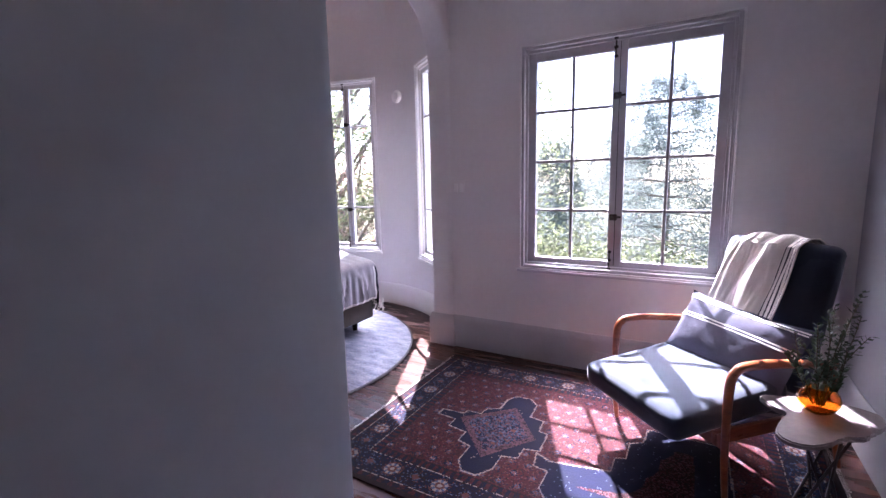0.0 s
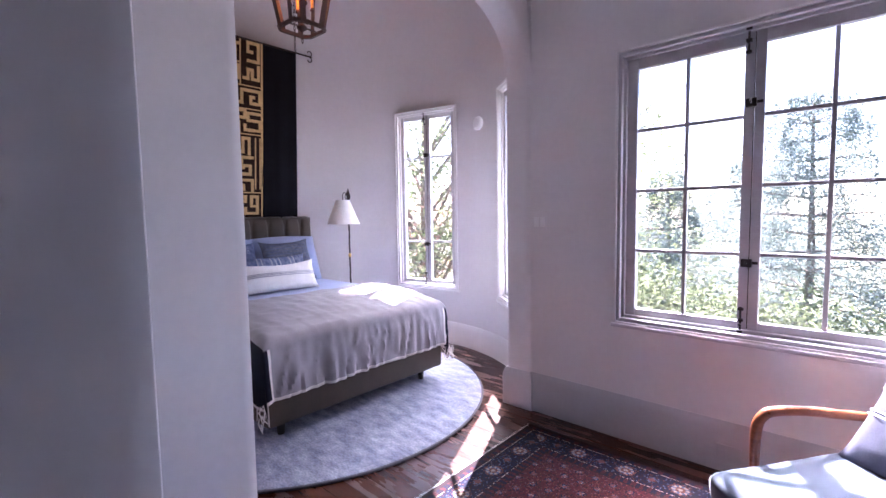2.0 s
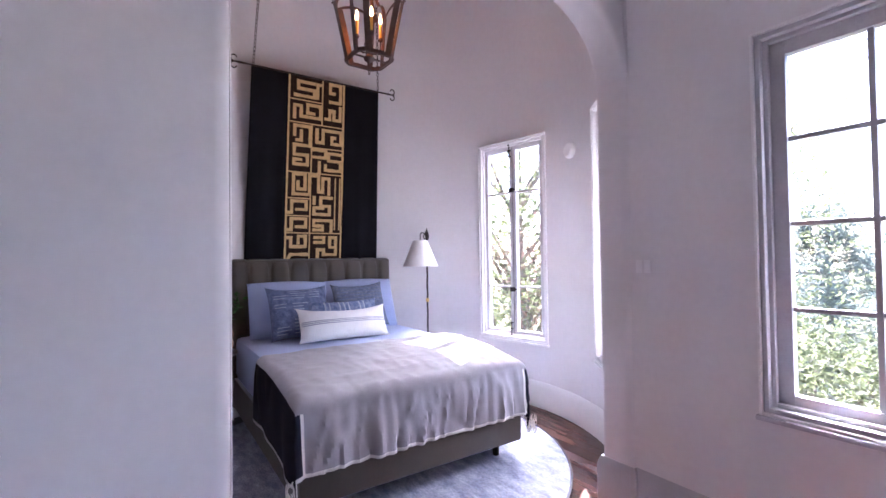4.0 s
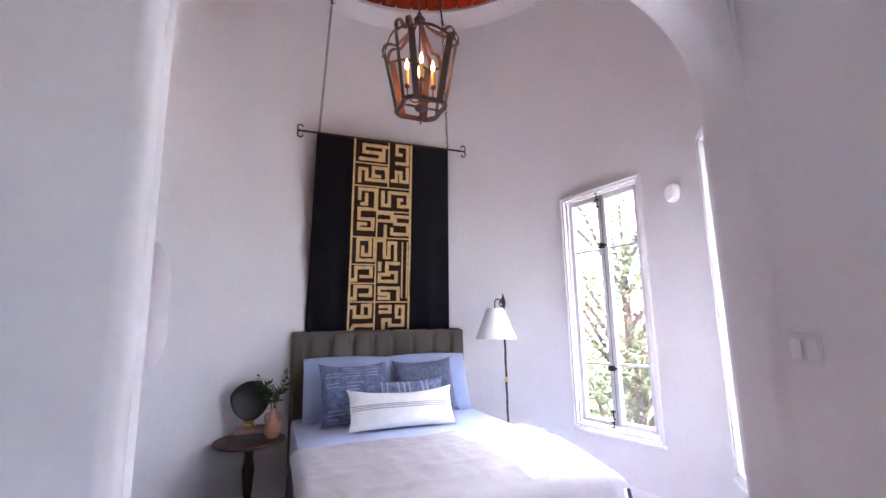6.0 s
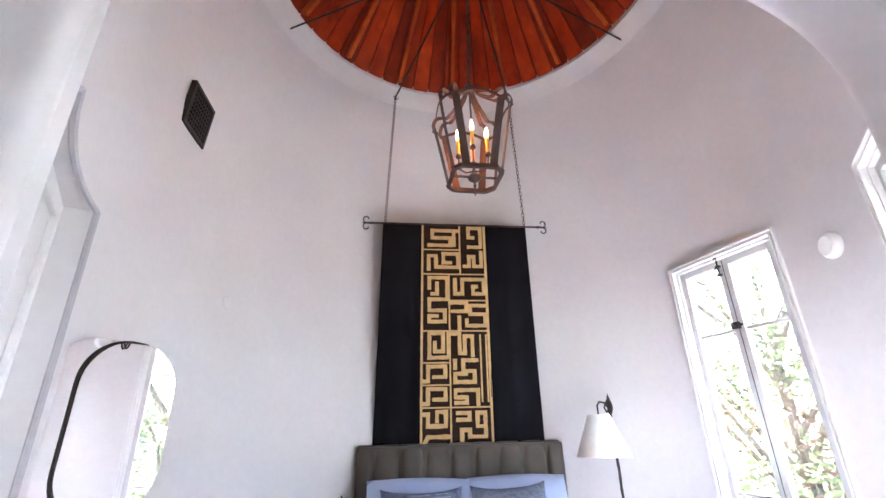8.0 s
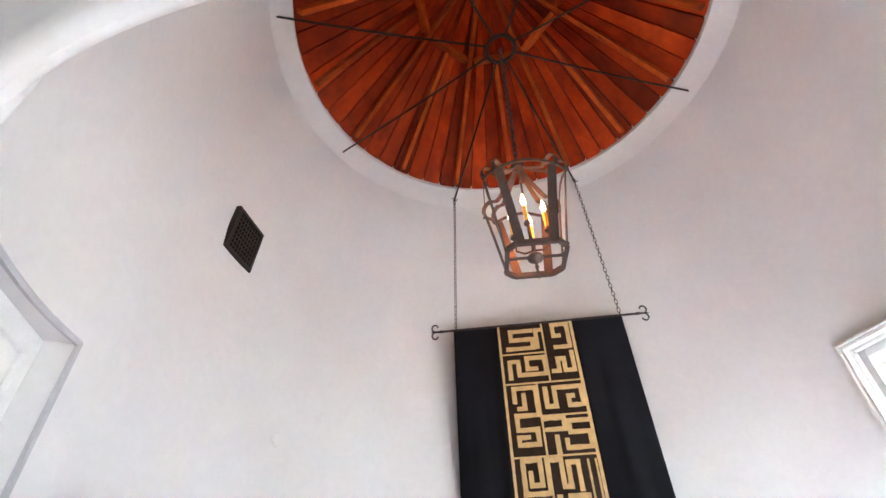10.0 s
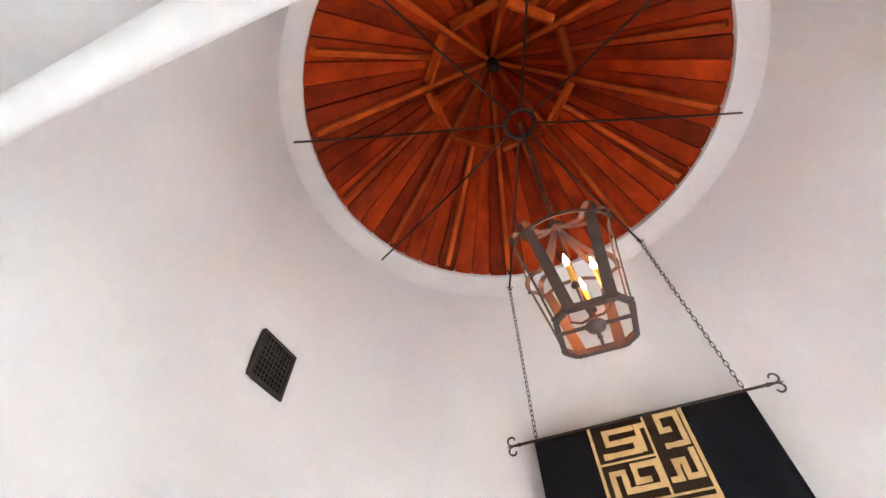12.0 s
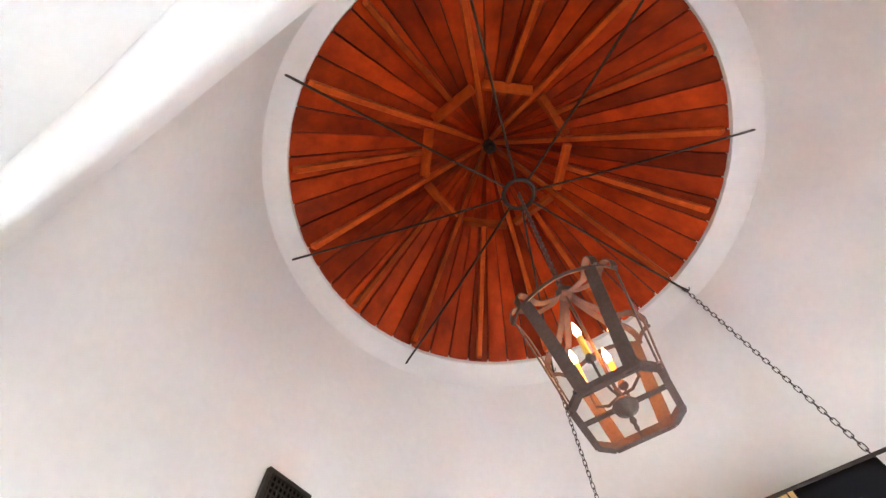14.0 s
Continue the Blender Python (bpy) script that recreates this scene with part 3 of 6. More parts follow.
window("window_1", pose(W1[0], WALL_Y, W1[2]), W1[1] - W1[0], W1[3] - W1[2], 0.056, 0.043, w1_rows(), 2, "grey painted casement window with sixteen panes and iron latches", SASH, SASH)
for name, azs in (("window_2", W2_AZ), ("window_3", W3_AZ)):
    a, b = tower_point(radians(azs[1]), 1.0), tower_point(radians(azs[0]), 1.0)
    d = b - a
    turn = math.degrees(math.atan2(d.y, d.x))
    window(name, pose(a.x, a.y, W_Z[0], 0, 0, turn), d.length, W_Z[1] - W_Z[0], 0.040, 0.036, [0.09, 0.52, 1.455, 1.875], 1, "narrow white casement window set in the tower wall", TRIM, TOWERSASH, name == "window_2")

# closet door set back in the tower wall, and the door of the south wall
niche = thing("door_1", "white closet door set back in the curved wall", "door", pose(-2.2, 1.35, 0), kind="structure")
a, b = tower_point(radians(NICHE_AZ[0]), 0, 0.10), tower_point(radians(NICHE_AZ[1]), 0, 0.10)
d = b - a
niche.matrix_basis = pose(a.x, a.y, 0, 0, 0, math.degrees(math.atan2(d.y, d.x)))
bm = B()
box(bm, -0.05, d.length - 0.03, -0.05, 0.0, 0.005, NICHE_Z + 0.02)
part("door_leaf", bm, TRIM, niche)
bm = B()
for x0, x1, z0, z1 in ((0.0, 0.05, 0.01, NICHE_Z - 0.002), (d.length - 0.09, d.length - 0.04, 0.01, NICHE_Z - 0.002), (0.05, d.length - 0.09, NICHE_Z - 0.06, NICHE_Z - 0.002)):
    box(bm, x0, x1, 0.001, 0.018, z0, z1, bevel=0.003)
part("door_stop", bm, TRIM, niche)
for a0, z0, a1, z1 in ((NICHE_AZ[0], 0.0, NICHE_AZ[0], NICHE_Z), (NICHE_AZ[0], NICHE_Z, NICHE_AZ[1], NICHE_Z)):
    bm = B()
    n_trim = 8
    inv = niche.matrix_basis.inverted()
    pts = [inv @ tower_point(radians(a0 + (a1 - a0) * k / n_trim), z0 + (z1 - z0) * k / n_trim, -0.004) for k in range(n_trim + 1)]
    tube(bm, pts, 0.010, 6)
    part("niche_trim", bm, SASH, niche, smooth=True)
sdoor = thing("door_2", "white closet door with brass hinges", "door", pose(-1.54, 0.888, 0), kind="structure")
bm = B()
for x0, x1, z0, z1 in ((0.0, 0.07, 0.0, 2.12), (0.73, 0.80, 0.0, 2.12), (0.07, 0.73, 2.05, 2.12)):
    box(bm, x0, x1, 0.001, 0.022, z0, z1, bevel=0.004)
part("casing", bm, TRIM, sdoor)
bm = B()
box(bm, 0.072, 0.728, 0.001, 0.012, 0.01, 2.048, bevel=0.003)
part("door_leaf", bm, TRIM, sdoor)
for z in (0.28, 1.10, 1.80):
    bm = B()
    tube(bm, [(0.072, 0.022, z - 0.045), (0.072, 0.022, z + 0.045)], 0.007, 8)
    box(bm, 0.055, 0.09, 0.0121, 0.0225, z - 0.045, z + 0.045)
    part("hinge", bm, BRASS, sdoor, "brass hinge")


# ---- baseboards ----
def skirting(bm, pts, h=0.275, t=0.022):
    """A moulded board along a line on the floor; the room lies to the left of the line."""
    prof = [(0, 0), (t, 0), (t, h - 0.05), (t * 0.75, h - 0.03), (t * 0.5, h - 0.012), (t * 0.2, h), (0, h)]
    pts = [Vector((*p, 0)) for p in pts]
    rows = []
    for i, p in enumerate(pts):
        d0 = (p - pts[i - 1]).normalized() if i else (pts[1] - p).normalized()
        d1 = (pts[i + 1] - p).normalized() if i < len(pts) - 1 else d0
        n0, n1 = Vector((-d0.y, d0.x, 0)), Vector((-d1.y, d1.x, 0))
        n = (n0 + n1).normalized()
        n /= max(0.3, n.dot(n0))
        rows.append([bm.verts.new(p + n * a + Vector((0, 0, z))) for a, z in prof])
    for a, b in zip(rows, rows[1:]):
        for k in range(len(prof)):
            bm.faces.new((a[k], a[(k + 1) % len(prof)], b[(k + 1) % len(prof)], b[k]))
    bm.faces.new(rows[0])
    bm.faces.new(rows[-1][::-1])
    return bm


bm = B()
skirting(bm, [(EAST_X, 1.32), (EAST_X, WALL_Y), (ARCH_X1, WALL_Y), (ARCH_X1, ARCH_Y1), (ARCH_X0, ARCH_Y1), (ARCH_X0, 3.70)])
solo("baseboard", bm, BASE, "tall grey-white painted baseboard of the anteroom", "baseboard", kind="structure", smooth=True)
bm = B()
skirting(bm, [tower_point(radians(a), 0).to_2d() for a in range(38, 295, 3)], 0.24)
solo("baseboard_tower", bm, TRIM, "curved white baseboard round the tower room", "baseboard", kind="structure", smooth=True)
bm = B()
skirting(bm, [(-1.752, ARCH_Y0), (-1.71, ARCH_Y0 - 0.004), (-1.693, 1.512), (-1.710, 0.95)], 0.24)
solo("baseboard_pier", bm, TRIM, "white baseboard round the pier of the archway", "baseboard", kind="structure", smooth=True)

# ---- the world outside ----
bm = B()
for k in range(1):
    v = [bm.verts.new(p) for p in ((-400, -400, -4.2), (400, -400, -4.2), (400, 400, -4.2), (-400, 400, -4.2))]
    bm.faces.new(v)
solo("ground", bm, GRASS, "dry grassy hillside below the house", "ground", kind="structure")


def leaf_quad(vs, fs, p, s, r):
    d = Vector((r.uniform(-1, 1), r.uniform(-1, 1), r.uniform(-0.6, 0.6))).normalized()
    u = d.cross(Vector((r.uniform(-1, 1), r.uniform(-1, 1), r.uniform(-1, 1)))).normalized()
    i = len(vs)
    for a, b in ((-1, 0), (0, -0.42), (1, 0), (0, 0.42)):
        vs.append(tuple(p + d * a * s + u * b * s))
    fs.append((i, i + 1, i + 2, i + 3))


def leaves(name, vs, fs, material, parent, label=""):
    me = bpy.data.meshes.new(name)
    me.from_pydata(vs, [], fs)
    me.materials.append(material)
    ob = new(name, me)
    ob.parent = parent
    return tagged(ob, label)


def broadleaf(x, y, z, h, spread, n, size, material, seed, label, category="tree"):
    r = random.Random(seed)
    t = thing("tree", label, category, pose(x, y, z), group="trees outside")
    bm = B()
    tube(bm, [(0, 0, 0), (0.1, 0.05, h * 0.25), (-0.05, 0.1, h * 0.5), (0.05, 0, h * 0.8)], [0.11, 0.085, 0.06, 0.025], 8)
    tips = []
    for k in range(22):
        a, z0 = r.uniform(0, 6.28), h * r.uniform(0.22, 0.75)
        ln = spread * r.uniform(0.55, 1.0)
        p1 = Vector((math.cos(a) * ln * 0.5, math.sin(a) * ln * 0.5, z0 + h * 0.08))
        p2 = Vector((math.cos(a + r.uniform(-0.4, 0.4)) * ln, math.sin(a) * ln, z0 + h * r.uniform(0.08, 0.25)))
        tube(bm, [(0, 0, z0 * 0.9), p1, p2], [0.05, 0.03, 0.01], 5)
        tips += [p1, p2, p1.lerp(p2, 0.5)]
    part("trunk", bm, BARK, t, smooth=True)
    vs, fs = [], []
    clumps = tips + [Vector((r.gauss(0, spread * 0.5), r.gauss(0, spread * 0.5), h * r.uniform(0.3, 1.0))) for _ in range(40)]
    for k in range(n):
        c = clumps[r.randrange(len(clumps))]
        p = c + Vector((r.gauss(0, 0.30), r.gauss(0, 0.30), r.gauss(0, 0.24)))
        leaf_quad(vs, fs, p, size * r.uniform(0.6, 1.3), r)
    leaves("crown", vs, fs, material, t)
    return t


def cedar(x, y, z, h, spread, seed, n=6000, leaf=1.0):
    r = random.Random(seed)
    t = thing("cedar_tree", "tall green cedar with tiered branches outside the window, lightened for haze", "tree", pose(x, y, z), group="trees outside")
    bm = B()
    tube(bm, [(0, 0, 0), (0.1, 0, h * 0.5), (0, 0.05, h)], [0.13, 0.08, 0.015], 8)
    vs, fs = [], []
    tiers = 15
    for k in range(tiers):
        zz = h * (0.22 + 0.76 * k / tiers)
        ln = spread * (1.08 - 0.86 * k / tiers) * r.uniform(0.75, 1.1)
        for j in range(5):
            a = 6.283 * (j / 5) + k * 1.1 + r.uniform(-0.3, 0.3)
            d = Vector((math.cos(a), math.sin(a), r.uniform(-0.10, 0.12)))
            tube(bm, [(0, 0, zz - 0.1), d * ln * 0.5 + Vector((0, 0, zz)), d * ln + Vector((0, 0, zz - 0.28))], [0.028, 0.014, 0.004], 5)
            clumps = [r.uniform(0.2, 1.0) for _ in range(6)]
            for q in range(n // (tiers * 5)):
                u = min(1.08, max(0.12, r.choice(clumps) + r.gauss(0, 0.07)))
                side = Vector((-d.y, d.x, 0)) * r.gauss(0, 0.22 * ln * (1.2 - u))
                p = d * ln * u + side + Vector((0, 0, zz + r.gauss(0.03, 0.13 + 0.12 * abs(math.sin(5 * u + j))) - 0.28 * u * u))
                leaf_quad(vs, fs, p, leaf * r.uniform(0.022, 0.05), r)
    part("trunk", bm, BARK, t, smooth=True)
    leaves("crown", vs, fs, NEEDLE, t)
    return t


cedar(-0.75, 15.0, -4.2, 8.9, 3.7, 3, 70000, 0.95)
cedar(-5.1, 19.0, -4.2, 7.5, 3.6, 4, 50000, 1.2)
cedar(-3.0, 22.0, -4.2, 7.9, 4.0, 6, 40000, 1.35)
cedar(4.5, 24.0, -4.2, 8.5, 4.5, 5, 16000, 1.5)
for k, (x, y, h, s, sd) in enumerate(((-3.0, 10.5, 4.2, 1.7, 11), (-0.6, 11.5, 3.9, 1.8, 12), (1.6, 10.0, 3.7, 1.8, 13), (3.6, 12.0, 4.2, 2.2, 14), (-6.2, 13.0, 4.8, 2.2, 15))):
    broadleaf(x, y, -4.2, h, s, 16000, 0.06, LEAF, sd, "bushy green tree seen below the window")
broadleaf(-7.0, 7.8, -4.2, 10.4, 2.8, 18000, 0.055, LEAF, 21, "leafy tree with bare limbs beside the tower window")
broadleaf(-6.3, 7.2, -4.2, 6.8, 1.9, 4000, 0.055, AUTUMN, 22, "tree with reddish leaves beside the tower window")
broadleaf(-4.6, 10.2, -4.2, 10.2, 2.6, 16000, 0.055, LEAF, 23, "leafy tree beside the tower window")
far = thing("house", "pale house far off on the hillside", "house", pose(-16, 42, -4.2))
bm = B()
box(bm, -5, 5, -3, 3, 0, 4.2)
part("wall", bm, ROOFGREY, far)
bm = B()
prism(bm, [(-5.3, -3.3), (5.3, -3.3), (5.3, 3.3), (-5.3, 3.3)], 4.2, 4.4)
part("roof", bm, CLAY, far)

# ---- the bed ----
def cushion(w, h, t, sag=0.0, n=18, corner=0.10, p=2.6, seed=1):
    """A stuffed cushion: w along x, h along z, t thick along y, with pulled corners and slack."""
    bm = B()
    r = random.Random(seed)
    off = Vector((r.uniform(0, 50), r.uniform(0, 50), r.uniform(0, 50)))
    sides = []
    for s in (-1, 1):
        g = []
        for i in range(n + 1):
            row = []
            for j in range(n + 1):
                u, v = 2 * i / n - 1, 2 * j / n - 1
                k = max(0.0, (1 - abs(u) ** p) * (1 - abs(v) ** p)) ** 0.55
                pull = 1 - corner * (1 - abs(u) ** 4) * abs(v) ** 2.5 * 0.6, 1 - corner * (1 - abs(v) ** 4) * abs(u) ** 2.5 * 0.6
                x, z = u * w / 2 * pull[1], v * h / 2 * pull[0] - sag * (1 - u * u) * max(0, v)
                wr = 0.010 * noise.noise(Vector((x * 9, z * 9, s)) + off) + 0.006 * noise.noise(Vector((x * 22, z * 22, s)) + off)
                edge = i in (0, n) or j in (0, n)
                row.append((x, s * (k * t / 2) + (0 if edge else wr), z))
            g.append(row)
        sides.append(g)
    idx = {}
    for s in (0, 1):
        for i in range(n + 1):
            for j in range(n + 1):
                edge = i in (0, n) or j in (0, n)
                if edge and s == 1:
                    idx[(1, i, j)] = idx[(0, i, j)]
                else:
                    idx[(s, i, j)] = bm.verts.new(sides[s][i][j])
    for s in (0, 1):
        for i in range(n):
            for j in range(n):
                bm.faces.new([idx[(s, *q)] for q in ((i, j), (i + 1, j), (i + 1, j + 1), (i, j + 1))])
    return bm


BX0, BX1, BY0, BY1, BTOP = -4.50, -2.52, 1.965, 3.515, 0.665
BYC = (BY0 + BY1) / 2


def rise(x):
    """the bedding lies a little higher towards the headboard"""
    return 0.075 * math.sin(0.5 * math.pi * min(1.0, max(0.0, (BX1 - x) / 0.7)))


bed = thing("bed", "queen bed with an olive-brown channelled headboard and dark base", "bed", pose(-3.5, BYC, 0))
BO = Vector((-3.5, BYC, 0))


def shift(bm, o):
    bmesh.ops.translate(bm, vec=-Vector(o), verts=bm.verts)
    return bm


bm = B()
box(bm, BX0, BX1, BY0, BY1, 0.125, 0.385, bevel=0.022)
part("base", shift(bm, BO), VELVET, bed, "olive-brown upholstered bed base", True)
for x in (BX0 + 0.15, BX1 - 0.12):
    for y in (BY0 + 0.14, BY1 - 0.14):
        bm = B()
        lathe(bm, [(0.022, 0.018), (0.03, 0.127)], 12, (x, y, 0))
        part("leg", shift(bm, BO), LEG, bed)
bm = B()
box(bm, BX0 + 0.005, BX1 - 0.02, BY0 + 0.015, BY1 - 0.015, 0.38, BTOP, bevel=0.05)
for cut in (-4.0, -3.2, -3.0, -2.85, -2.7):
    bmesh.ops.bisect_plane(bm, geom=bm.verts[:] + bm.edges[:] + bm.faces[:], plane_co=(cut, 0, 0), plane_no=(1, 0, 0))
for v in bm.verts:
    v.co.z += rise(v.co.x) if v.co.z > 0.5 else 0.0
part("mattress", shift(bm, BO), SHEET, bed, "mattress under a pale blue sheet", True)
# headboard: upright padded channels with a rolled top
bm = B()
box(bm, BX0 - 0.13, BX0 - 0.05, BY0 + 0.004, BY1 + 0.012, 0.10, 1.412, bevel=0.012)
part("headboard", shift(bm, BO), VELVET, bed, smooth=True)
nch = 9
for k in range(nch):
    c0, c1 = max(0.0, k - 0.25) / (nch - 0.5), min(nch - 0.5, k + 0.75) / (nch - 0.5)
    y0, y1 = BY0 + (BY1 + 0.015 - BY0) * c0, BY0 + (BY1 + 0.015 - BY0) * c1
    bm = B()
    secs = [(0.32, 0), (1.24, 0), (1.33, -0.004), (1.385, -0.022), (1.418, -0.055), (1.425, -0.09), (1.41, -0.12)]
    rows = []
    for z, dx in secs:
        row = []
        for i in range(9):
            u = i / 8 * 2 - 1
            bulge = 0.038 * (1 - abs(u) ** 5)
            dn = 0.005 * abs(u) ** 6 if z > 1.3 else 0
            row.append(bm.verts.new((BX0 - 0.055 + dx + bulge, y0 + 0.0025 + (y1 - y0 - 0.005) * (u + 1) / 2, z - dn)))
        rows.append(row)
    for a, b in zip(rows, rows[1:]):
        for i in range(8):
            bm.faces.new((a[i], a[i + 1], b[i + 1], b[i]))
    part("headboard_channel", shift(bm, BO), VELVET, bed, smooth=True)


# ---- throw over the foot of the bed ----
def drape(x_top, drop_foot, drop_side, lift, seed, res=0.022, y_in=0.0):
    """A cloth laid over the foot end and hanging down three sides, with folds."""
    bm = B()
    top, hw, L = BTOP + lift, (BY1 - BY0) / 2 + 0.004 + lift, BX1 + 0.002 + lift - x_top
    r0 = 0.045
    ns = int((2 * (hw + drop_side)) / res)
    nf = int((L + drop_foot) / res)

    def bend(s, flat):
        """distance along -> (out, down) round an eased edge"""
        a = s - (flat - r0)
        if a <= 0:
            return s, 0.0
        arc = r0 * math.pi / 2
        if a < arc:
            return flat - r0 + r0 * math.sin(a / r0), r0 * (1 - math.cos(a / r0))
        return flat, r0 + (a - arc)

    grid = []
    for i in range(nf + 1):
        s = (L + drop_foot) * i / nf
        row = []
        for j in range(ns + 1):
            q = -(hw + drop_side) + 2 * (hw + drop_side) * j / ns
            fo, fd = bend(s, L)
            so, sdn = bend(abs(q), hw)
            down = max(fd, sdn) if not (fd > 0 and sdn > 0) else (fd ** 3 + sdn ** 3) ** (1 / 3)
            down = min(down, top - 0.03)
            x, y = x_top + fo, BYC + math.copysign(so, q)
            hang_f, hang_s = min(1, fd / 0.12), min(1, sdn / 0.12)
            fold = noise.noise(Vector((y * 5.5 + seed, fd * 1.5, 0))) * 0.050 + noise.noise(Vector((y * 15 + seed, fd * 2, 4))) * 0.030
            fold += 0.020 * (1 - min(1.0, 4.0 * abs(noise.noise(Vector((y * 9 + fd * 1.2, fd * 2.5, 14)))))) ** 2
            x += hang_f * (0.012 + abs(fold) * (0.4 + fd * 2.4))
            fold2 = noise.noise(Vector((x * 4.5 + seed, sdn * 1.5, 9))) * 0.045
            y += math.copysign(hang_s * (0.010 + abs(fold2) * (0.4 + sdn * 2)), q)
            flat = (1 - hang_f) * (1 - hang_s)
            wr = 0.005 * noise.noise(Vector((x * 7, y * 5, seed))) + 0.004 * noise.noise(Vector((x * 3 - y * 14, y * 3, seed + 3)))
            wr += 0.010 * max(0, noise.noise(Vector((x * 1.6 + y * 6.0, y * 0.8, seed + 8)))) ** 2
            for a1, a2, amp in ((9.0, 2.0, 0.0045), (3.0, 13.0, 0.005), (7.0, -11.0, 0.004)):  # sharp creases left from folding
                wr += amp * (1 - min(1.0, 5.0 * abs(noise.noise(Vector((x * a1 + y * a2 * 0.35, y * a2 * 0.6 - x * 1.2, seed + a1)))))) ** 2
            wr += 0.0015 * noise.noise(Vector((x * 30, y * 9, seed)))
            row.append(bm.verts.new((x, y, top + rise(x) - down + flat * wr + 0.004)))
        grid.append(row)
    return bm, grid, ns, nf


bm, grid, ns, nf = drape(-3.42, 0.345, 0.40, 0.012, 2.3, 0.018)
hwid = (BY1 - BY0) / 2 + 0.016


def hem_at(i):
    """how far a row of the throw lies past the foot edge of the bed"""
    return (BX1 + 0.014 + 3.42 + 0.345) * i / nf - (BX1 + 0.014 + 3.42)


for i in range(nf):
    for j in range(ns):
        q = abs(-(hwid + 0.40) + 2 * (hwid + 0.40) * (j + 0.5) / ns)
        f = bm.faces.new((grid[i][j], grid[i + 1][j], grid[i + 1][j + 1], grid[i][j + 1]))
        hangs = (hem_at(i + 0.5) > 0.03)
        if q > hwid + 0.02 or hangs and q > hwid - 0.014:
            f.material_index = 1
        if hangs and hwid - 0.030 < q < hwid - 0.014:
            f.material_index = 2
        if q > hwid + 0.375 or i >= nf - 1:
            f.material_index = 2
throw = thing("bed_throw", "oatmeal linen throw with black borders over the bed", "blanket", pose(-3.0, BYC, 0.3))
cloth = part("cloth", shift(bm, (-3.0, BYC, 0.3)), [LINEN, NAVYEDGE, FRINGE], throw, smooth=True)
sol = cloth.modifiers.new("thickness", "SOLIDIFY")
sol.thickness, sol.offset = 0.006, 1
bm = B()
rr = random.Random(5)
for sgn in (-1, 1):
    for k in range(26 if sgn > 0 else 9):
        p = Vector((BX1 + 0.045 + rr.gauss(0, 0.02), BYC + sgn * (hwid + 0.035 + rr.gauss(0, 0.02)), rr.uniform(0.24, 0.31)))
        tube(bm, [p, p + Vector((rr.gauss(0, 0.012), rr.gauss(0, 0.012), -0.04)), p + Vector((rr.gauss(0, 0.02), rr.gauss(0, 0.02), -0.08))], 0.003, 4)
tagged(part("fringe", shift(bm, (-3.0, BYC, 0.3)), FRINGE, throw, "cream corner tassels"), kind="stuff")


# ---- pillows ----
def pillow(name, w, h, t, m, material, label, seed, sag=0.02):
    p = thing(name, label, "pillow", m, group="pillows on the bed")
    part("cover", cushion(w, h, t, sag, seed=seed, corner=0.10 if h < 0.5 else 0.02), material, p, smooth=True)
    return p


def lean(x, y, z, tilt, turn=0.0, spin=0.0):
    return pose(x, y, z) @ pose(0, 0, 0, 0, 0, 90 + turn) @ pose(0, 0, 0, tilt, 0, 0) @ pose(0, 0, 0, 0, spin, 0)


# local y of a leaned cushion points at the headboard, so a positive tilt lays its top back
pillow("pillow", 0.71, 0.50, 0.20, lean(-4.31, 2.41, 0.965, -20, 0, 1), SHEET, "plump pale blue pillow against the headboard", 3, -0.018)
pillow("pillow", 0.70, 0.50, 0.20, lean(-4.31, 3.10, 0.965, -20, 0, 0), SHEET, "plump pale blue pillow against the headboard", 4, -0.018)
ind = pillow("cushion", 0.53, 0.47, 0.17, lean(-4.06, 2.42, 0.965, -24, 3, 0), INDIGO, "square indigo patterned cushion", 5)
gry = pillow("cushion", 0.50, 0.44, 0.16, lean(-4.08, 2.98, 0.985, -24, -4, -2), GREYBLUE, "square grey-blue woven cushion", 6)
bat = pillow("cushion", 0.64, 0.29, 0.15, lean(-3.94, 2.77, 0.925, -26, -3, 0), BATIK, "long indigo batik cushion with pale lines", 7)
lum = pillow("cushion", 0.80, 0.29, 0.16, lean(-3.79, 2.715, 0.880, -24, 2, 1), CREAM, "long cream wool cushion with grey stripes", 8, 0.035)


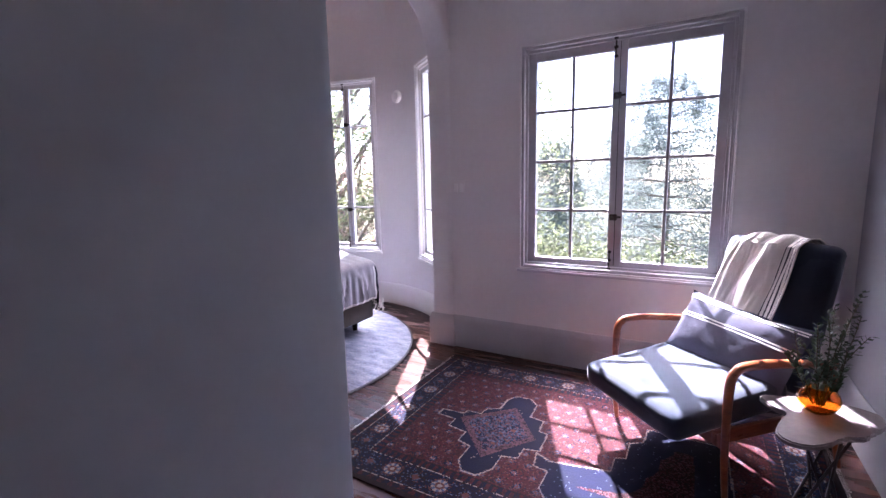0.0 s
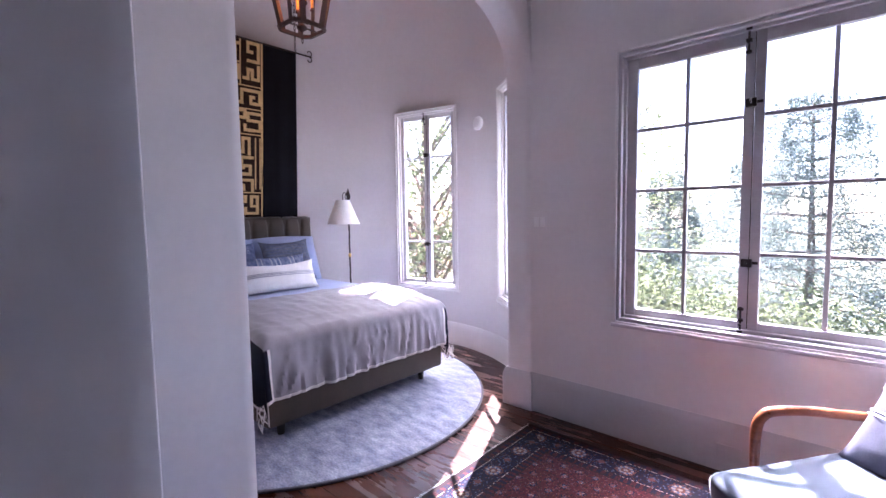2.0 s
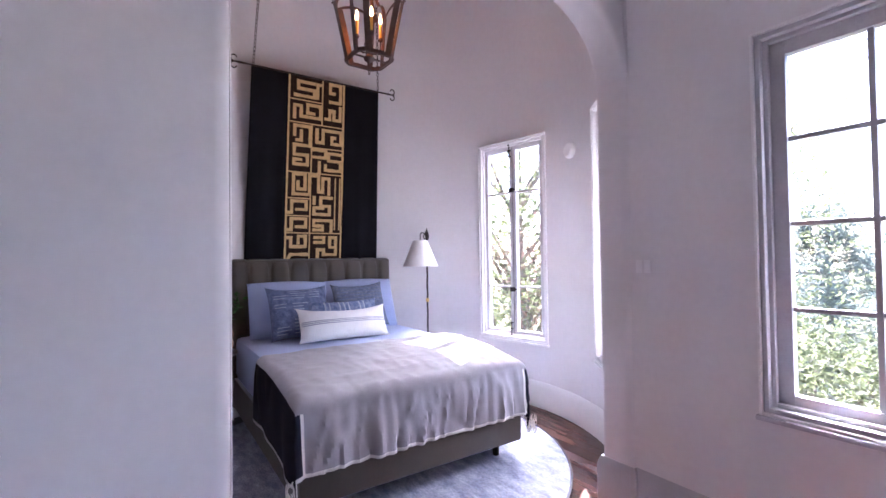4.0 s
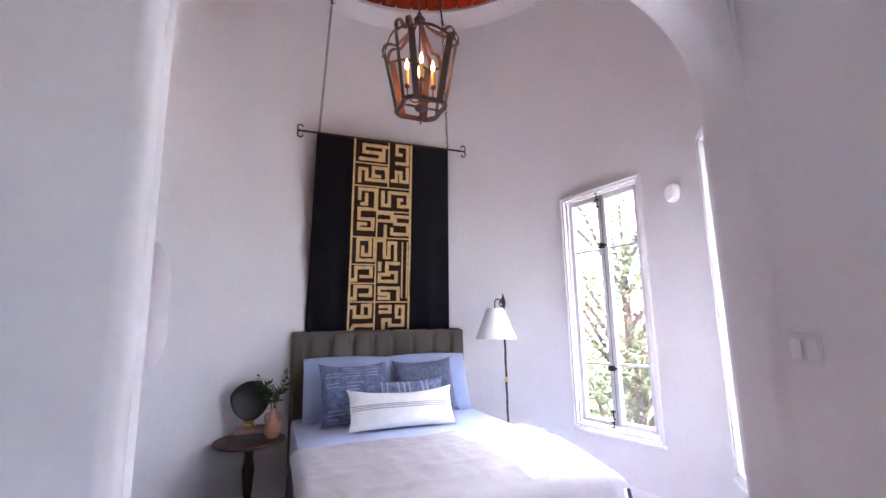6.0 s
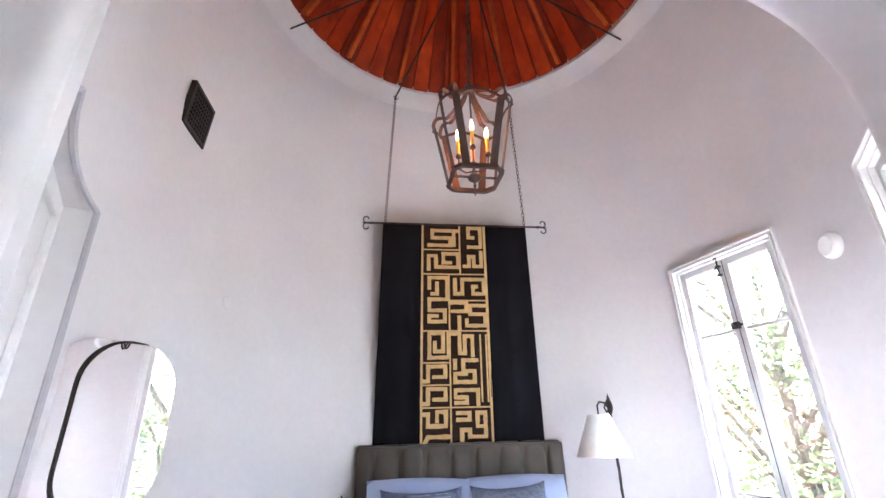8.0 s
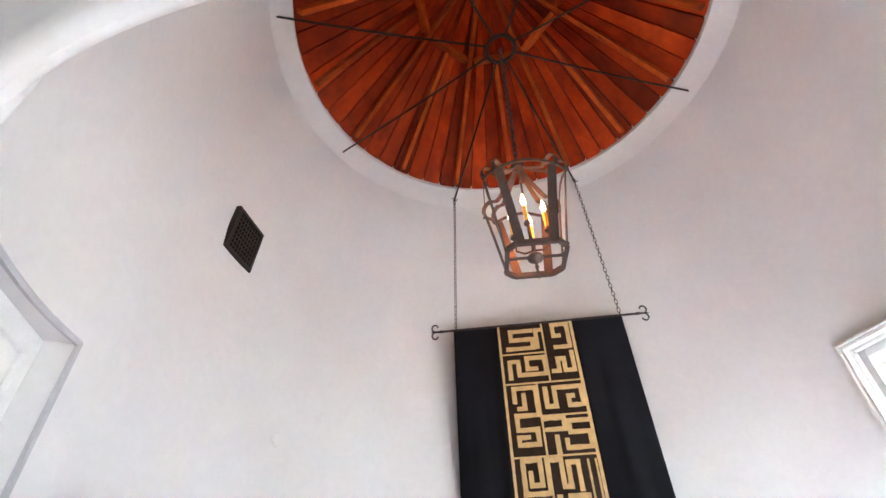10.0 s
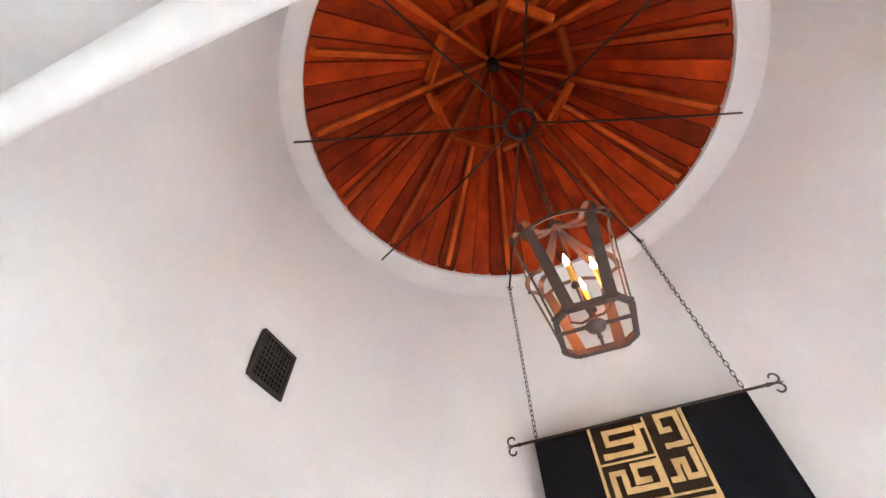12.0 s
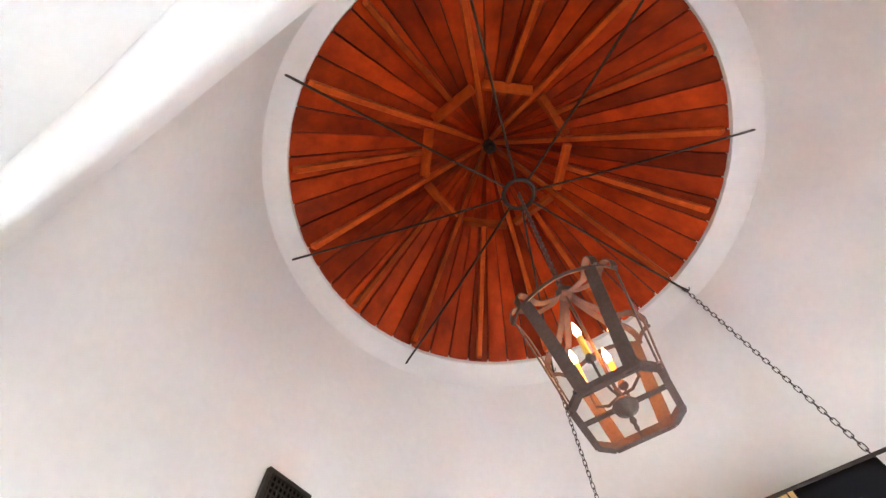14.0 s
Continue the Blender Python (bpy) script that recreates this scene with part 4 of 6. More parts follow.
def band(parent, w, h, t, u0, u1, v0, v1, material, seed, sag=0.02, out=0.0025, name="stripe", label=""):
    """A woven stripe lying on the front of a cushion of the same size and seed."""
    src = cushion(w, h, t, sag, seed=seed)
    bm = B()
    src.verts.ensure_lookup_table()
    n = 18
    r = random.Random(seed)
    off = Vector((r.uniform(0, 50), r.uniform(0, 50), r.uniform(0, 50)))

    def at(u, v):
        k = max(0.0, (1 - abs(u) ** 2.6) * (1 - abs(v) ** 2.6)) ** 0.55
        pu, pv = 1 - 0.10 * (1 - abs(u) ** 4) * abs(v) ** 2.5 * 0.6, 1 - 0.10 * (1 - abs(v) ** 4) * abs(u) ** 2.5 * 0.6
        x, z = u * w / 2 * pv, v * h / 2 * pu - sag * (1 - u * u) * max(0, v)
        wr = 0.010 * noise.noise(Vector((x * 9, z * 9, 1)) + off) + 0.006 * noise.noise(Vector((x * 22, z * 22, 1)) + off)
        wr2 = 0.010 * noise.noise(Vector((x * 9, z * 9, -1)) + off) + 0.006 * noise.noise(Vector((x * 22, z * 22, -1)) + off)
        return x, z, k * t / 2, wr2

    src.free()
    na, nb = max(2, int(abs(u1 - u0) * 18)), max(2, int(abs(v1 - v0) * 18))
    g = []
    for i in range(na + 1):
        row = []
        for j in range(nb + 1):
            x, z, k, wr = at(u0 + (u1 - u0) * i / na, v0 + (v1 - v0) * j / nb)
            row.append(bm.verts.new((x, FRONT * k + wr + FRONT * out, z)))
        g.append(row)
    for i in range(na):
        for j in range(nb):
            bm.faces.new((g[i][j], g[i + 1][j], g[i + 1][j + 1], g[i][j + 1]))
    return part(name, bm, material, parent, label, True)


FRONT = -1
for v in (-0.10, 0.0, 0.10):
    band(lum, 0.80, 0.29, 0.16, -0.97, 0.97, v - 0.035, v + 0.02, GREYLINE, 8, sag=0.035)
for u in (-0.55, -0.42, -0.16, -0.03, 0.10, 0.42, 0.55):
    band(bat, 0.64, 0.29, 0.15, u - 0.02, u + 0.02, -0.9, 0.9, BATIKLINE, 7)

rq = random.Random(31)
for k in range(15):
    v = -0.84 + 0.12 * k
    for u0 in (-0.86, -0.30, 0.28):
        if rq.random() < 0.75:
            band(ind, 0.53, 0.47, 0.17, u0, u0 + rq.uniform(0.30, 0.50), v - 0.012, v + 0.012, BATIKLINE, 5, name="stitched_line")
for k in range(12):
    v = -0.88 + 0.16 * k
    band(gry, 0.50, 0.44, 0.16, -0.88, 0.88, v - 0.016, v + 0.016, INDIGO, 6, name="woven_line")
# ---- round rug under the bed ----
bm = B()
lathe(bm, [(0.0, 0.001), (1.375, 0.001), (1.385, 0.007), (1.375, 0.015), (1.36, 0.017), (0.0, 0.017)], 96)
rug2 = thing("round_rug", "round distressed blue-grey rug under the bed", "rug", pose(-3.18, 2.665, 0))
part("rug_body", bm, RUGBLUE, rug2, smooth=True)
bm = B()
tube(bm, [(1.385 * math.cos(radians(3 * k)), 1.385 * math.sin(radians(3 * k)), 0.009) for k in range(120)], 0.009, 6, True)
part("binding", bm, RUGEDGE, rug2, smooth=True)



# ---- chains ----
def link_mesh(material, ln=0.042, wid=0.020, r=0.0028):
    bm = B()
    a, b = ln / 2 - wid / 2, wid / 2
    pts = [(b * math.cos(radians(k)), 0, a + b * math.sin(radians(k))) for k in range(0, 181, 36)]
    pts += [(b * math.cos(radians(k)), 0, -a + b * math.sin(radians(k))) for k in range(180, 361, 36)]
    tube(bm, pts, r, 5, True)
    return finish("link", bm, material, True)


LINK = link_mesh(IRON)
LINK_L = link_mesh(LANTERN, 0.046, 0.026, 0.0036)


def chain(parent, p0, p1, mesh, pitch=0.034, sag=0.0):
    p0, p1 = Vector(p0), Vector(p1)
    n = max(1, round((p1 - p0).length / pitch))
    d = (p1 - p0).normalized()
    rot = d.to_track_quat("Z", "X").to_matrix().to_4x4()
    for k in range(n + 1):
        ob = new("link", mesh)
        ob.parent = parent
        f = k / n
        p = p0.lerp(p1, f) - Vector((0, 0, sag * math.sin(math.pi * f)))
        ob.matrix_basis = Matrix.Translation(p) @ rot @ pose(0, 0, 0, 0, 0, 90 * (k % 2) + 20)


def hook_at(az, r=1.40):
    a = radians(az)
    return Vector((ROOF_C[0] + r * math.cos(a), ROOF_C[1] + r * math.sin(a), 4.42))


# ---- wall hanging ----
ROD_Z, CX_TOP, CX_BOT = 3.174, -4.480, -4.655
hang = thing("wall_hanging", "black wall hanging with a tan and brown maze panel", "tapestry", pose(-4.54, 2.75, 1.42))
HO = Vector((-4.54, 2.75, 1.42))
H = ROD_Z - 1.405


def cloth_x(y, z, seed=0.0):
    f = (ROD_Z - z) / H
    k = 0.004 + 0.034 * f
    side = 1.0 if abs(y - 2.725) > 0.29 else 0.25
    return CX_TOP + (CX_BOT - CX_TOP) * f + side * k * (noise.noise(Vector((y * 7 + seed, z * 0.5, 1.0))) + 0.5 * noise.noise(Vector((y * 17, z * 0.8, 5.0))))


def cloth_y(u, f):
    """u from -1 to 1 across the cloth, which spreads a little towards its foot"""
    return 2.750 + u * (0.632 + 0.038 * f)


PANEL_U = ((2.450 - 2.750) / 0.640, (3.008 - 2.750) / 0.640)
us = sorted({*[-1 + 2 * k / 60 for k in range(61)], *PANEL_U})
for nm, keep, m, lab in (("side_panel", lambda u: u < PANEL_U[0], BLACKCLOTH, ""), ("side_panel", lambda u: u > PANEL_U[1], BLACKCLOTH, ""), ("maze_panel", lambda u: PANEL_U[0] < u < PANEL_U[1], BROWNCLOTH, "dark brown panel of maze motifs")):
    bm = B()
    cols = []
    uu = [u for u in us if keep(u) or u in PANEL_U and (keep(u - 1e-4) or keep(u + 1e-4))]
    for u in uu:
        col = []
        for k in range(41):
            z = ROD_Z + 0.012 - (H + 0.012) * k / 40
            f = min(1, max(0, (ROD_Z - z) / H))
            y = cloth_y(u, f)
            col.append(bm.verts.new(Vector((cloth_x(y, z), y, z)) - HO))
        cols.append(col)
    for a, b in zip(cols, cols[1:]):
        for k in range(40):
            bm.faces.new((a[k], b[k], b[k + 1], a[k + 1]))
    ob = part(nm, bm, m, hang, lab, True)
    so = ob.modifiers.new("thickness", "SOLIDIFY")
    so.thickness, so.offset = 0.005, 0

# tan bands of each cell, as paths over the points of a ten by ten grid
MOTIFS = {
    "letter": "77 27 24 74 71 11/81 87 97",
    "whorl": "11 17 37 32 92 98 58 54 74",
    "river": "57 37 39 89 85 35/11 31 33 53 51 81 84",
    "serpent": "27 29 99 95 25 23 83 81 21 22 52/58 56 36",
    "snail": "18 12 32 38 98 92 62 65 75",
    "parted": "09 49 46 06/98 58 55 95 91 41 43/20 24",
    "square_whorl": "81 21 29 79 73 43 46/99 91",
    "curl": "01 21 28 88 83 43",
    "key": "07 27 22 82 88 58 54",
    "step": "11 26 96",
    "meander": "09 39 31 51 58 88 80",
    "swan": "99 49 45 85 81 11 14 54/16 19",
    "crook": "11 51 54 14 18 98 90",
    "bars": "39 30/89 80",
    "bird": "18 48 46 16/85 88 68 64 84 81 41 43 23 20",
}
# cells of the panel: motif, left and right share of its width, foot and head height
CELLS = [("letter", 0.03, 0.59, 2.965, 3.185), ("whorl", 0.03, 0.59, 2.755, 2.952), ("river", 0.60, 0.98, 2.750, 3.180), ("serpent", 0.03, 0.41, 2.275, 2.735),
         ("snail", 0.43, 0.97, 2.525, 2.730), ("parted", 0.43, 0.97, 2.275, 2.512), ("square_whorl", 0.03, 0.42, 2.020, 2.262), ("curl", 0.01, 0.41, 1.850, 2.012),
         ("curl", 0.01, 0.41, 1.682, 1.840), ("key", 0.01, 0.41, 1.500, 1.672), ("step", 0.01, 0.41, 1.412, 1.495), ("meander", 0.43, 0.80, 2.060, 2.255),
         ("swan", 0.43, 0.82, 1.835, 2.045), ("crook", 0.43, 0.82, 1.690, 1.825), ("bars", 0.80, 0.97, 1.690, 2.262), ("bird", 0.43, 0.97, 1.425, 1.672)]


def ribbon(bm, path, t, lift):
    """One cut-cloth band along a path of (across 0..1, height), with mitred corners."""
    pts = [Vector((u * 0.558, z)) for u, z in path]
    pts[0] += (pts[0] - pts[1]).normalized() * t * 0.4
    pts[-1] += (pts[-1] - pts[-2]).normalized() * t * 0.4
    line = []
    for i, p in enumerate(pts):
        d0 = (p - pts[max(0, i - 1)]).normalized() if i else (pts[1] - p).normalized()
        d1 = (pts[i + 1] - p).normalized() if i < len(pts) - 1 else d0
        n0, n1 = Vector((-d0.y, d0.x)), Vector((-d1.y, d1.x))
        n = (n0 + n1).normalized()
        line.append((p, n / max(0.4, n.dot(n0))))
        if i < len(pts) - 1:
            steps = max(1, int((pts[i + 1] - p).length / 0.035))
            line += [(p.lerp(pts[i + 1], k / steps), n1) for k in range(1, steps)]
    rows = []
    for p, n in line:
        wob = 1 + 0.30 * noise.noise(Vector((p.x * 27, p.y * 27, 3)))
        row = []
        for q, up in ((p + n * t / 2 * wob, 0.0015), (p + n * t / 2 * wob * 0.86, lift), (p - n * t / 2 * wob * 0.86, lift), (p - n * t / 2 * wob, 0.0015)):
            y = 2.450 + q.x
            yy = 2.750 + (y - 2.750) * (1 + 0.047 * (ROD_Z - q.y) / H)
            row.append(bm.verts.new(Vector((cloth_x(yy, q.y) + 0.0025 + up, yy, q.y)) - HO))
        rows.append(row)
    for a, b in zip(rows, rows[1:]):
        for k in range(3):
            bm.faces.new((a[k], a[k + 1], b[k + 1], b[k]))
    bm.faces.new(rows[0])
    bm.faces.new(rows[-1][::-1])


for kind, c0, c1, z0, z1 in CELLS:
    for path in MOTIFS[kind].split("/"):
        bm = B()
        ribbon(bm, [(c0 + (0.05 + 0.1 * int(p[0])) * (c1 - c0), z0 + (0.05 + 0.1 * int(p[1])) * (z1 - z0)) for p in path.split()], 0.014 if kind == "bars" else 0.031, 0.004)
        part("motif", bm, TAN, hang, "tan cut-cloth maze motif")
for c0, c1, z in ((0.02, 0.59, 2.958), (0.02, 0.98, 2.743), (0.42, 0.98, 2.519), (0.02, 0.98, 2.268), (0.01, 0.42, 2.016), (0.01, 0.42, 1.845), (0.01, 0.98, 1.677)):
    bm = B()
    ribbon(bm, [(c0, z), (c1, z)], 0.012, 0.003)
    part("divider", bm, TAN, hang)
for u, z0, z1, t in ((0.018, 1.415, ROD_Z - 0.004, 0.018), (0.595, 2.743, ROD_Z - 0.004, 0.014), (0.42, 1.415, 2.743, 0.014), (0.985, 1.415, ROD_Z - 0.004, 0.022)):
    bm = B()
    ribbon(bm, [(u, z1), (u, z0)], t, 0.0034)
    part("edge_band", bm, TAN, hang)
bm = B()
tube(bm, [(CX_TOP + 0.004, 1.99, ROD_Z + 0.012), (CX_TOP + 0.004, 3.53, ROD_Z + 0.012)], 0.009, 8)
for s, y0 in ((-1, 1.99), (1, 3.53)):
    for u in (-1, 1):
        pts = []
        for k in range(14):
            a = k / 13 * 4.6
            r = 0.036 * (1 - 0.55 * k / 13)
            pts.append((CX_TOP + 0.004, y0 + s * (0.012 + r * math.sin(a)), ROD_Z + 0.012 + u * (0.036 - r * math.cos(a))))
        tube(bm, pts, 0.006, 6)
    tube(bm, [(CX_TOP + 0.004, y0, ROD_Z + 0.012), (CX_TOP + 0.004, y0 + s * 0.055, ROD_Z + 0.012)], [0.008, 0.002], 6)
    lathe(bm, [(0.0, -0.012), (0.012, -0.008), (0.014, 0), (0.012, 0.008), (0.0, 0.012)], 10, (CX_TOP + 0.004, y0 - s * 0.03, ROD_Z + 0.012))
part("rod", shift(bm, HO), IRON, hang, "wrought-iron rod with scrolled ends", True)
for nm, y0, az in (("chain", 2.135, -160.5), ("chain", 3.375, 154.5)):
    ch = thing("chain", "thin black chain holding the hanging rod", "chain", pose(CX_TOP, y0, ROD_Z), group="chains of the wall hanging")
    top = hook_at(az)
    base = Vector((CX_TOP, y0, ROD_Z))
    chain(ch, (0.004, 0, 0.02), top - base, LINK)
    bm = B()
    tube(bm, [top - base + Vector((0.012 * math.cos(k * 0.5), 0.004 * k - 0.02, 0.014 * math.sin(k * 0.5))) for k in range(13)], 0.004, 6)
    part("hook", bm, IRON, ch)


# ---- lantern ----
LX, LY = -3.122, 2.655
lan = thing("lantern", "rusted iron cage lantern with four lit candle bulbs", "lantern", pose(LX, LY, 2.762, 0, 0, 2))


LTZ = 0.500


def octa(hw, ch, z):
    pts = []
    for sx, sy in ((1, 1), (-1, 1), (-1, -1), (1, -1)):
        a, b = (sx * hw, sy * (hw - ch)), (sx * (hw - ch), sy * hw)
        pts += [a, b] if sx * sy > 0 else [b, a]
    return [Vector((x, y, z)) for x, y in pts]


LB, LT = octa(0.137, 0.043, 0.085), octa(0.205, 0.053, LTZ)
for k in range(8):
    bm = B()
    a, b = LB[k], LB[(k + 1) % 8]
    strap(bm, [a - (b - a) * 0.01, b + (b - a) * 0.01], (0, 0, 1), 0.028, 0.006)
    strap(bm, [a * 1.0 + Vector((0, 0, -0.014)), b + Vector((0, 0, -0.014))], (a + b) * Vector((1, 1, 0)), 0.022, 0.004)
    part("bottom_bar", bm, LANTERN, lan)
    bm = B()
    out = Vector((LT[k].x, LT[k].y, 0)).normalized()
    tang = Vector((-out.y, out.x, 0))
    mate = LB[(k - 1) % 8] if (LB[k] - LB[(k - 1) % 8]).length > 0.1 else LB[(k + 1) % 8]
    along = (mate - LB[k]).normalized()  # each upright lies flat in its broad side
    pts = [p + along * 0.021 for p in (LB[k] + Vector((0, 0, -0.02)), LB[k].lerp(LT[k], 0.5), LT[k])]
    strap(bm, pts, along, 0.044, 0.005)
    part("upright", bm, LANTERN, lan, smooth=False)
    bm = B()
    top = LT[k]
    crown = []
    R = top.xy.length
    knots = [(R, LTZ), (R + 0.008, LTZ + 0.042), (R - 0.012, LTZ + 0.080), (R - 0.048, LTZ + 0.084), (R - 0.088, LTZ + 0.066), (R - 0.125, LTZ + 0.090), (0.050, LTZ + 0.165), (0.020, LTZ + 0.225)]
    for i in range(7):
        c4 = [Vector((*knots[max(0, min(7, i + j))], 0)) for j in (-1, 0, 1, 2)]
        for j in range(4):
            t = j / 4
            c = 0.5 * ((2 * c4[1]) + (c4[2] - c4[0]) * t + (2 * c4[0] - 5 * c4[1] + 4 * c4[2] - c4[3]) * t * t + (3 * c4[1] - c4[0] - 3 * c4[2] + c4[3]) * t ** 3)
            crown.append(out * c.x + Vector((0, 0, c.y)))
    crown.append(out * 0.020 + Vector((0, 0, LTZ + 0.225)))
    strap(bm, crown, tang, 0.026, 0.005)
    part("crown_strap", bm, LANTERN, lan, smooth=True)
    bm = B()
    a, b = LT[k], LT[(k + 1) % 8]
    lift = 0.055 if (a - b).length > 0.15 else 0.012
    strap(bm, [a.lerp(b, i / 6) + Vector((0, 0, lift * math.sin(math.pi * i / 6) - 0.005)) for i in range(7)], (0, 0, 1), 0.020, 0.004)
    part("top_bar", bm, LANTERN, lan)
    for q, nm in ((LB[k], "bolt"), (LT[k], "bolt")):
        bm = B()
        o = Vector((q.x, q.y, 0)).normalized()
        lathe(bm, [(0.0, -0.006), (0.006, -0.004), (0.007, 0.0), (0.006, 0.004), (0.0, 0.006)], 8, q + o * 0.008)
        part(nm, bm, LANTERN, lan, smooth=True)
bm = B()
tube(bm, [(0, 0, 0.06), (0, 0, LTZ + 0.25)], 0.006, 8)
lathe(bm, [(0.004, 0.0), (0.007, 0.01), (0.005, 0.022), (0.010, 0.035), (0.006, 0.05), (0.012, 0.062), (0.034, 0.075), (0.040, 0.09), (0.028, 0.105), (0.012, 0.12), (0.008, 0.16)], 16)
lathe(bm, [(0.010, LTZ + 0.195), (0.034, LTZ + 0.207), (0.040, LTZ + 0.225), (0.028, LTZ + 0.243), (0.014, LTZ + 0.255), (0.016, LTZ + 0.27), (0.006, LTZ + 0.285)], 16)
part("stem", bm, LANTERN, lan, "turned central stem with hanging finial", True)
bm = B()
strap(bm, [(0, -0.137, 0.092), (0, 0.137, 0.092)], (1, 0, 0), 0.018, 0.006)
part("cross_bar", bm, LANTERN, lan)
pull = new("pull_chain_link", LINK_L)
pull.parent = lan
pull.matrix_basis = pose(0, 0, -0.008) @ Matrix.Scale(0.8, 4)
for k in range(4):
    a = radians(90 * k - 14)
    d = Vector((math.cos(a), math.sin(a), 0))
    bm = B()
    tube(bm, [d * 0.01 + Vector((0, 0, 0.13)), d * 0.045 + Vector((0, 0, 0.125)), d * 0.082 + Vector((0, 0, 0.15)), d * 0.086 + Vector((0, 0, 0.225))], 0.005, 6)
    lathe(bm, [(0.006, 0.220), (0.017, 0.230), (0.018, 0.235), (0.012, 0.250)], 12, d * 0.086)
    arm = part("candle_arm", bm, LANTERN, lan, smooth=True)
    bm = B()
    lathe(bm, [(0.0105, 0.240), (0.011, 0.345), (0.008, 0.350)], 12, d * 0.086)
    part("sleeve", bm, CANDLE, arm, "amber candle sleeve", True)
    bm = B()
    lathe(bm, [(0.006, 0.350), (0.012, 0.370), (0.0125, 0.383), (0.008, 0.405), (0.0025, 0.427), (0.0, 0.433)], 12, d * 0.086)
    part("bulb", bm, FLAME, arm, "glowing flame-shaped bulb", True)
for k in range(4):
    a = radians(90 * k - 12)
    ld = bpy.data.lights.new("candle_light", "POINT")
    ld.energy, ld.color, ld.shadow_soft_size = 0.030, (1.0, 0.18, 0.012), 0.015
    lo = new("candle_light", ld)
    lo.location = (LX + 0.045 * math.cos(a), LY + 0.045 * math.sin(a), 3.11)
lch = thing("chain", "rusted chain holding the lantern from the iron ring", "chain", pose(LX, LY, 3.55))
chain(lch, (0, 0, 0.0), Vector((-3.155, 2.70, 4.76)) - Vector((LX, LY, 3.55)), LINK_L, 0.037)

# ---- floor lamp ----
fl = thing("floor_lamp", "slim iron floor lamp with a white cone shade beside the bed", "lamp", pose(-4.075, 3.717, 0))
bm = B()
lathe(bm, [(0.0, 0.0), (0.125, 0.0), (0.125, 0.012), (0.04, 0.03), (0.012, 0.05)], 24)
part("base", bm, IRON, fl, smooth=True)
bm = B()
pts = [(0, 0, 0.04)]
tube(bm, [(0.0015 * math.cos(k * 1.3), 0.0015 * math.sin(k * 1.3), 0.04 + k * 0.04) for k in range(41)], [0.0085 + 0.002 * (k % 2) for k in range(41)], 8)
part("pole", bm, IRON, fl, "twisted dark iron pole", True)
bm = B()
lathe(bm, [(0.008, -0.022), (0.015, -0.015), (0.018, 0), (0.015, 0.015), (0.008, 0.022)], 14, (0, 0, 0.985))
part("knob", bm, BRASS, fl, "brass knob", True)
bm = B()
lathe(bm, [(0.01, 1.60), (0.02, 1.61), (0.014, 1.63), (0.024, 1.65), (0.016, 1.675), (0.008, 1.70), (0.0, 1.73)], 12)
for k in range(3):
    a = 2.1 * k
    tube(bm, [(0.02 * math.cos(a), 0.02 * math.sin(a), 1.60), (0.035 * math.cos(a), 0.035 * math.sin(a), 1.635), (0.012 * math.cos(a), 0.012 * math.sin(a), 1.68)], 0.006, 6)
part("finial", bm, IRON, fl, smooth=True)
SHX, SHY = 0.06, -0.115
bm = B()
tube(bm, [(0, 0, 1.62), (SHX * 0.4, SHY * 0.4, 1.665), (SHX * 0.8, SHY * 0.8, 1.67), (SHX, SHY, 1.645), (SHX, SHY, 1.585)], 0.006, 6)
part("arm", bm, IRON, fl, smooth=True)
bm = B()
rows = []
for r, z in ((0.174, 1.332), (0.072, 1.588), (0.069, 1.588), (0.171, 1.332)):
    rows.append([bm.verts.new((SHX + r * math.cos(radians(10 * k)), SHY + r * math.sin(radians(10 * k)), z)) for k in range(36)])
for a, b in zip(rows, rows[1:] + rows[:1]):
    for k in range(36):
        bm.faces.new((a[k], a[(k + 1) % 36], b[(k + 1) % 36], b[k]))
part("shade", bm, SHADE, fl, "white linen cone shade", True)

# ---- bedside table and what stands on it ----
NX, NY, NZ = -4.10, 1.70, 0.70
ns_t = thing("bedside_table", "round dark walnut pedestal table beside the bed", "side table", pose(NX, NY, 0))
bm = B()
lathe(bm, [(0.0, NZ - 0.03), (0.220, NZ - 0.03), (0.233, NZ - 0.022), (0.237, NZ - 0.012), (0.233, NZ - 0.003), (0.224, NZ), (0.0, NZ)], 40)
part("tabletop", bm, DARKWOOD, ns_t, smooth=True)
bm = B()
lathe(bm, [(0.05, 0.11), (0.055, 0.14), (0.03, 0.20), (0.024, 0.30), (0.034, 0.42), (0.04, 0.50), (0.026, 0.58), (0.03, 0.63), (0.07, NZ - 0.031)], 20)
part("pedestal", bm, DARKWOOD, ns_t, smooth=True)
for k in range(3):
    a = radians(120 * k + 30)
    bm = B()
    tube(bm, [(0.04 * math.cos(a), 0.04 * math.sin(a), 0.14), (0.12 * math.cos(a), 0.12 * math.sin(a), 0.11), (0.2 * math.cos(a), 0.2 * math.sin(a), 0.035), (0.22 * math.cos(a), 0.22 * math.sin(a), 0.022)], [0.022, 0.02, 0.016, 0.02], 8)
    part("foot", bm, DARKWOOD, ns_t, smooth=True)
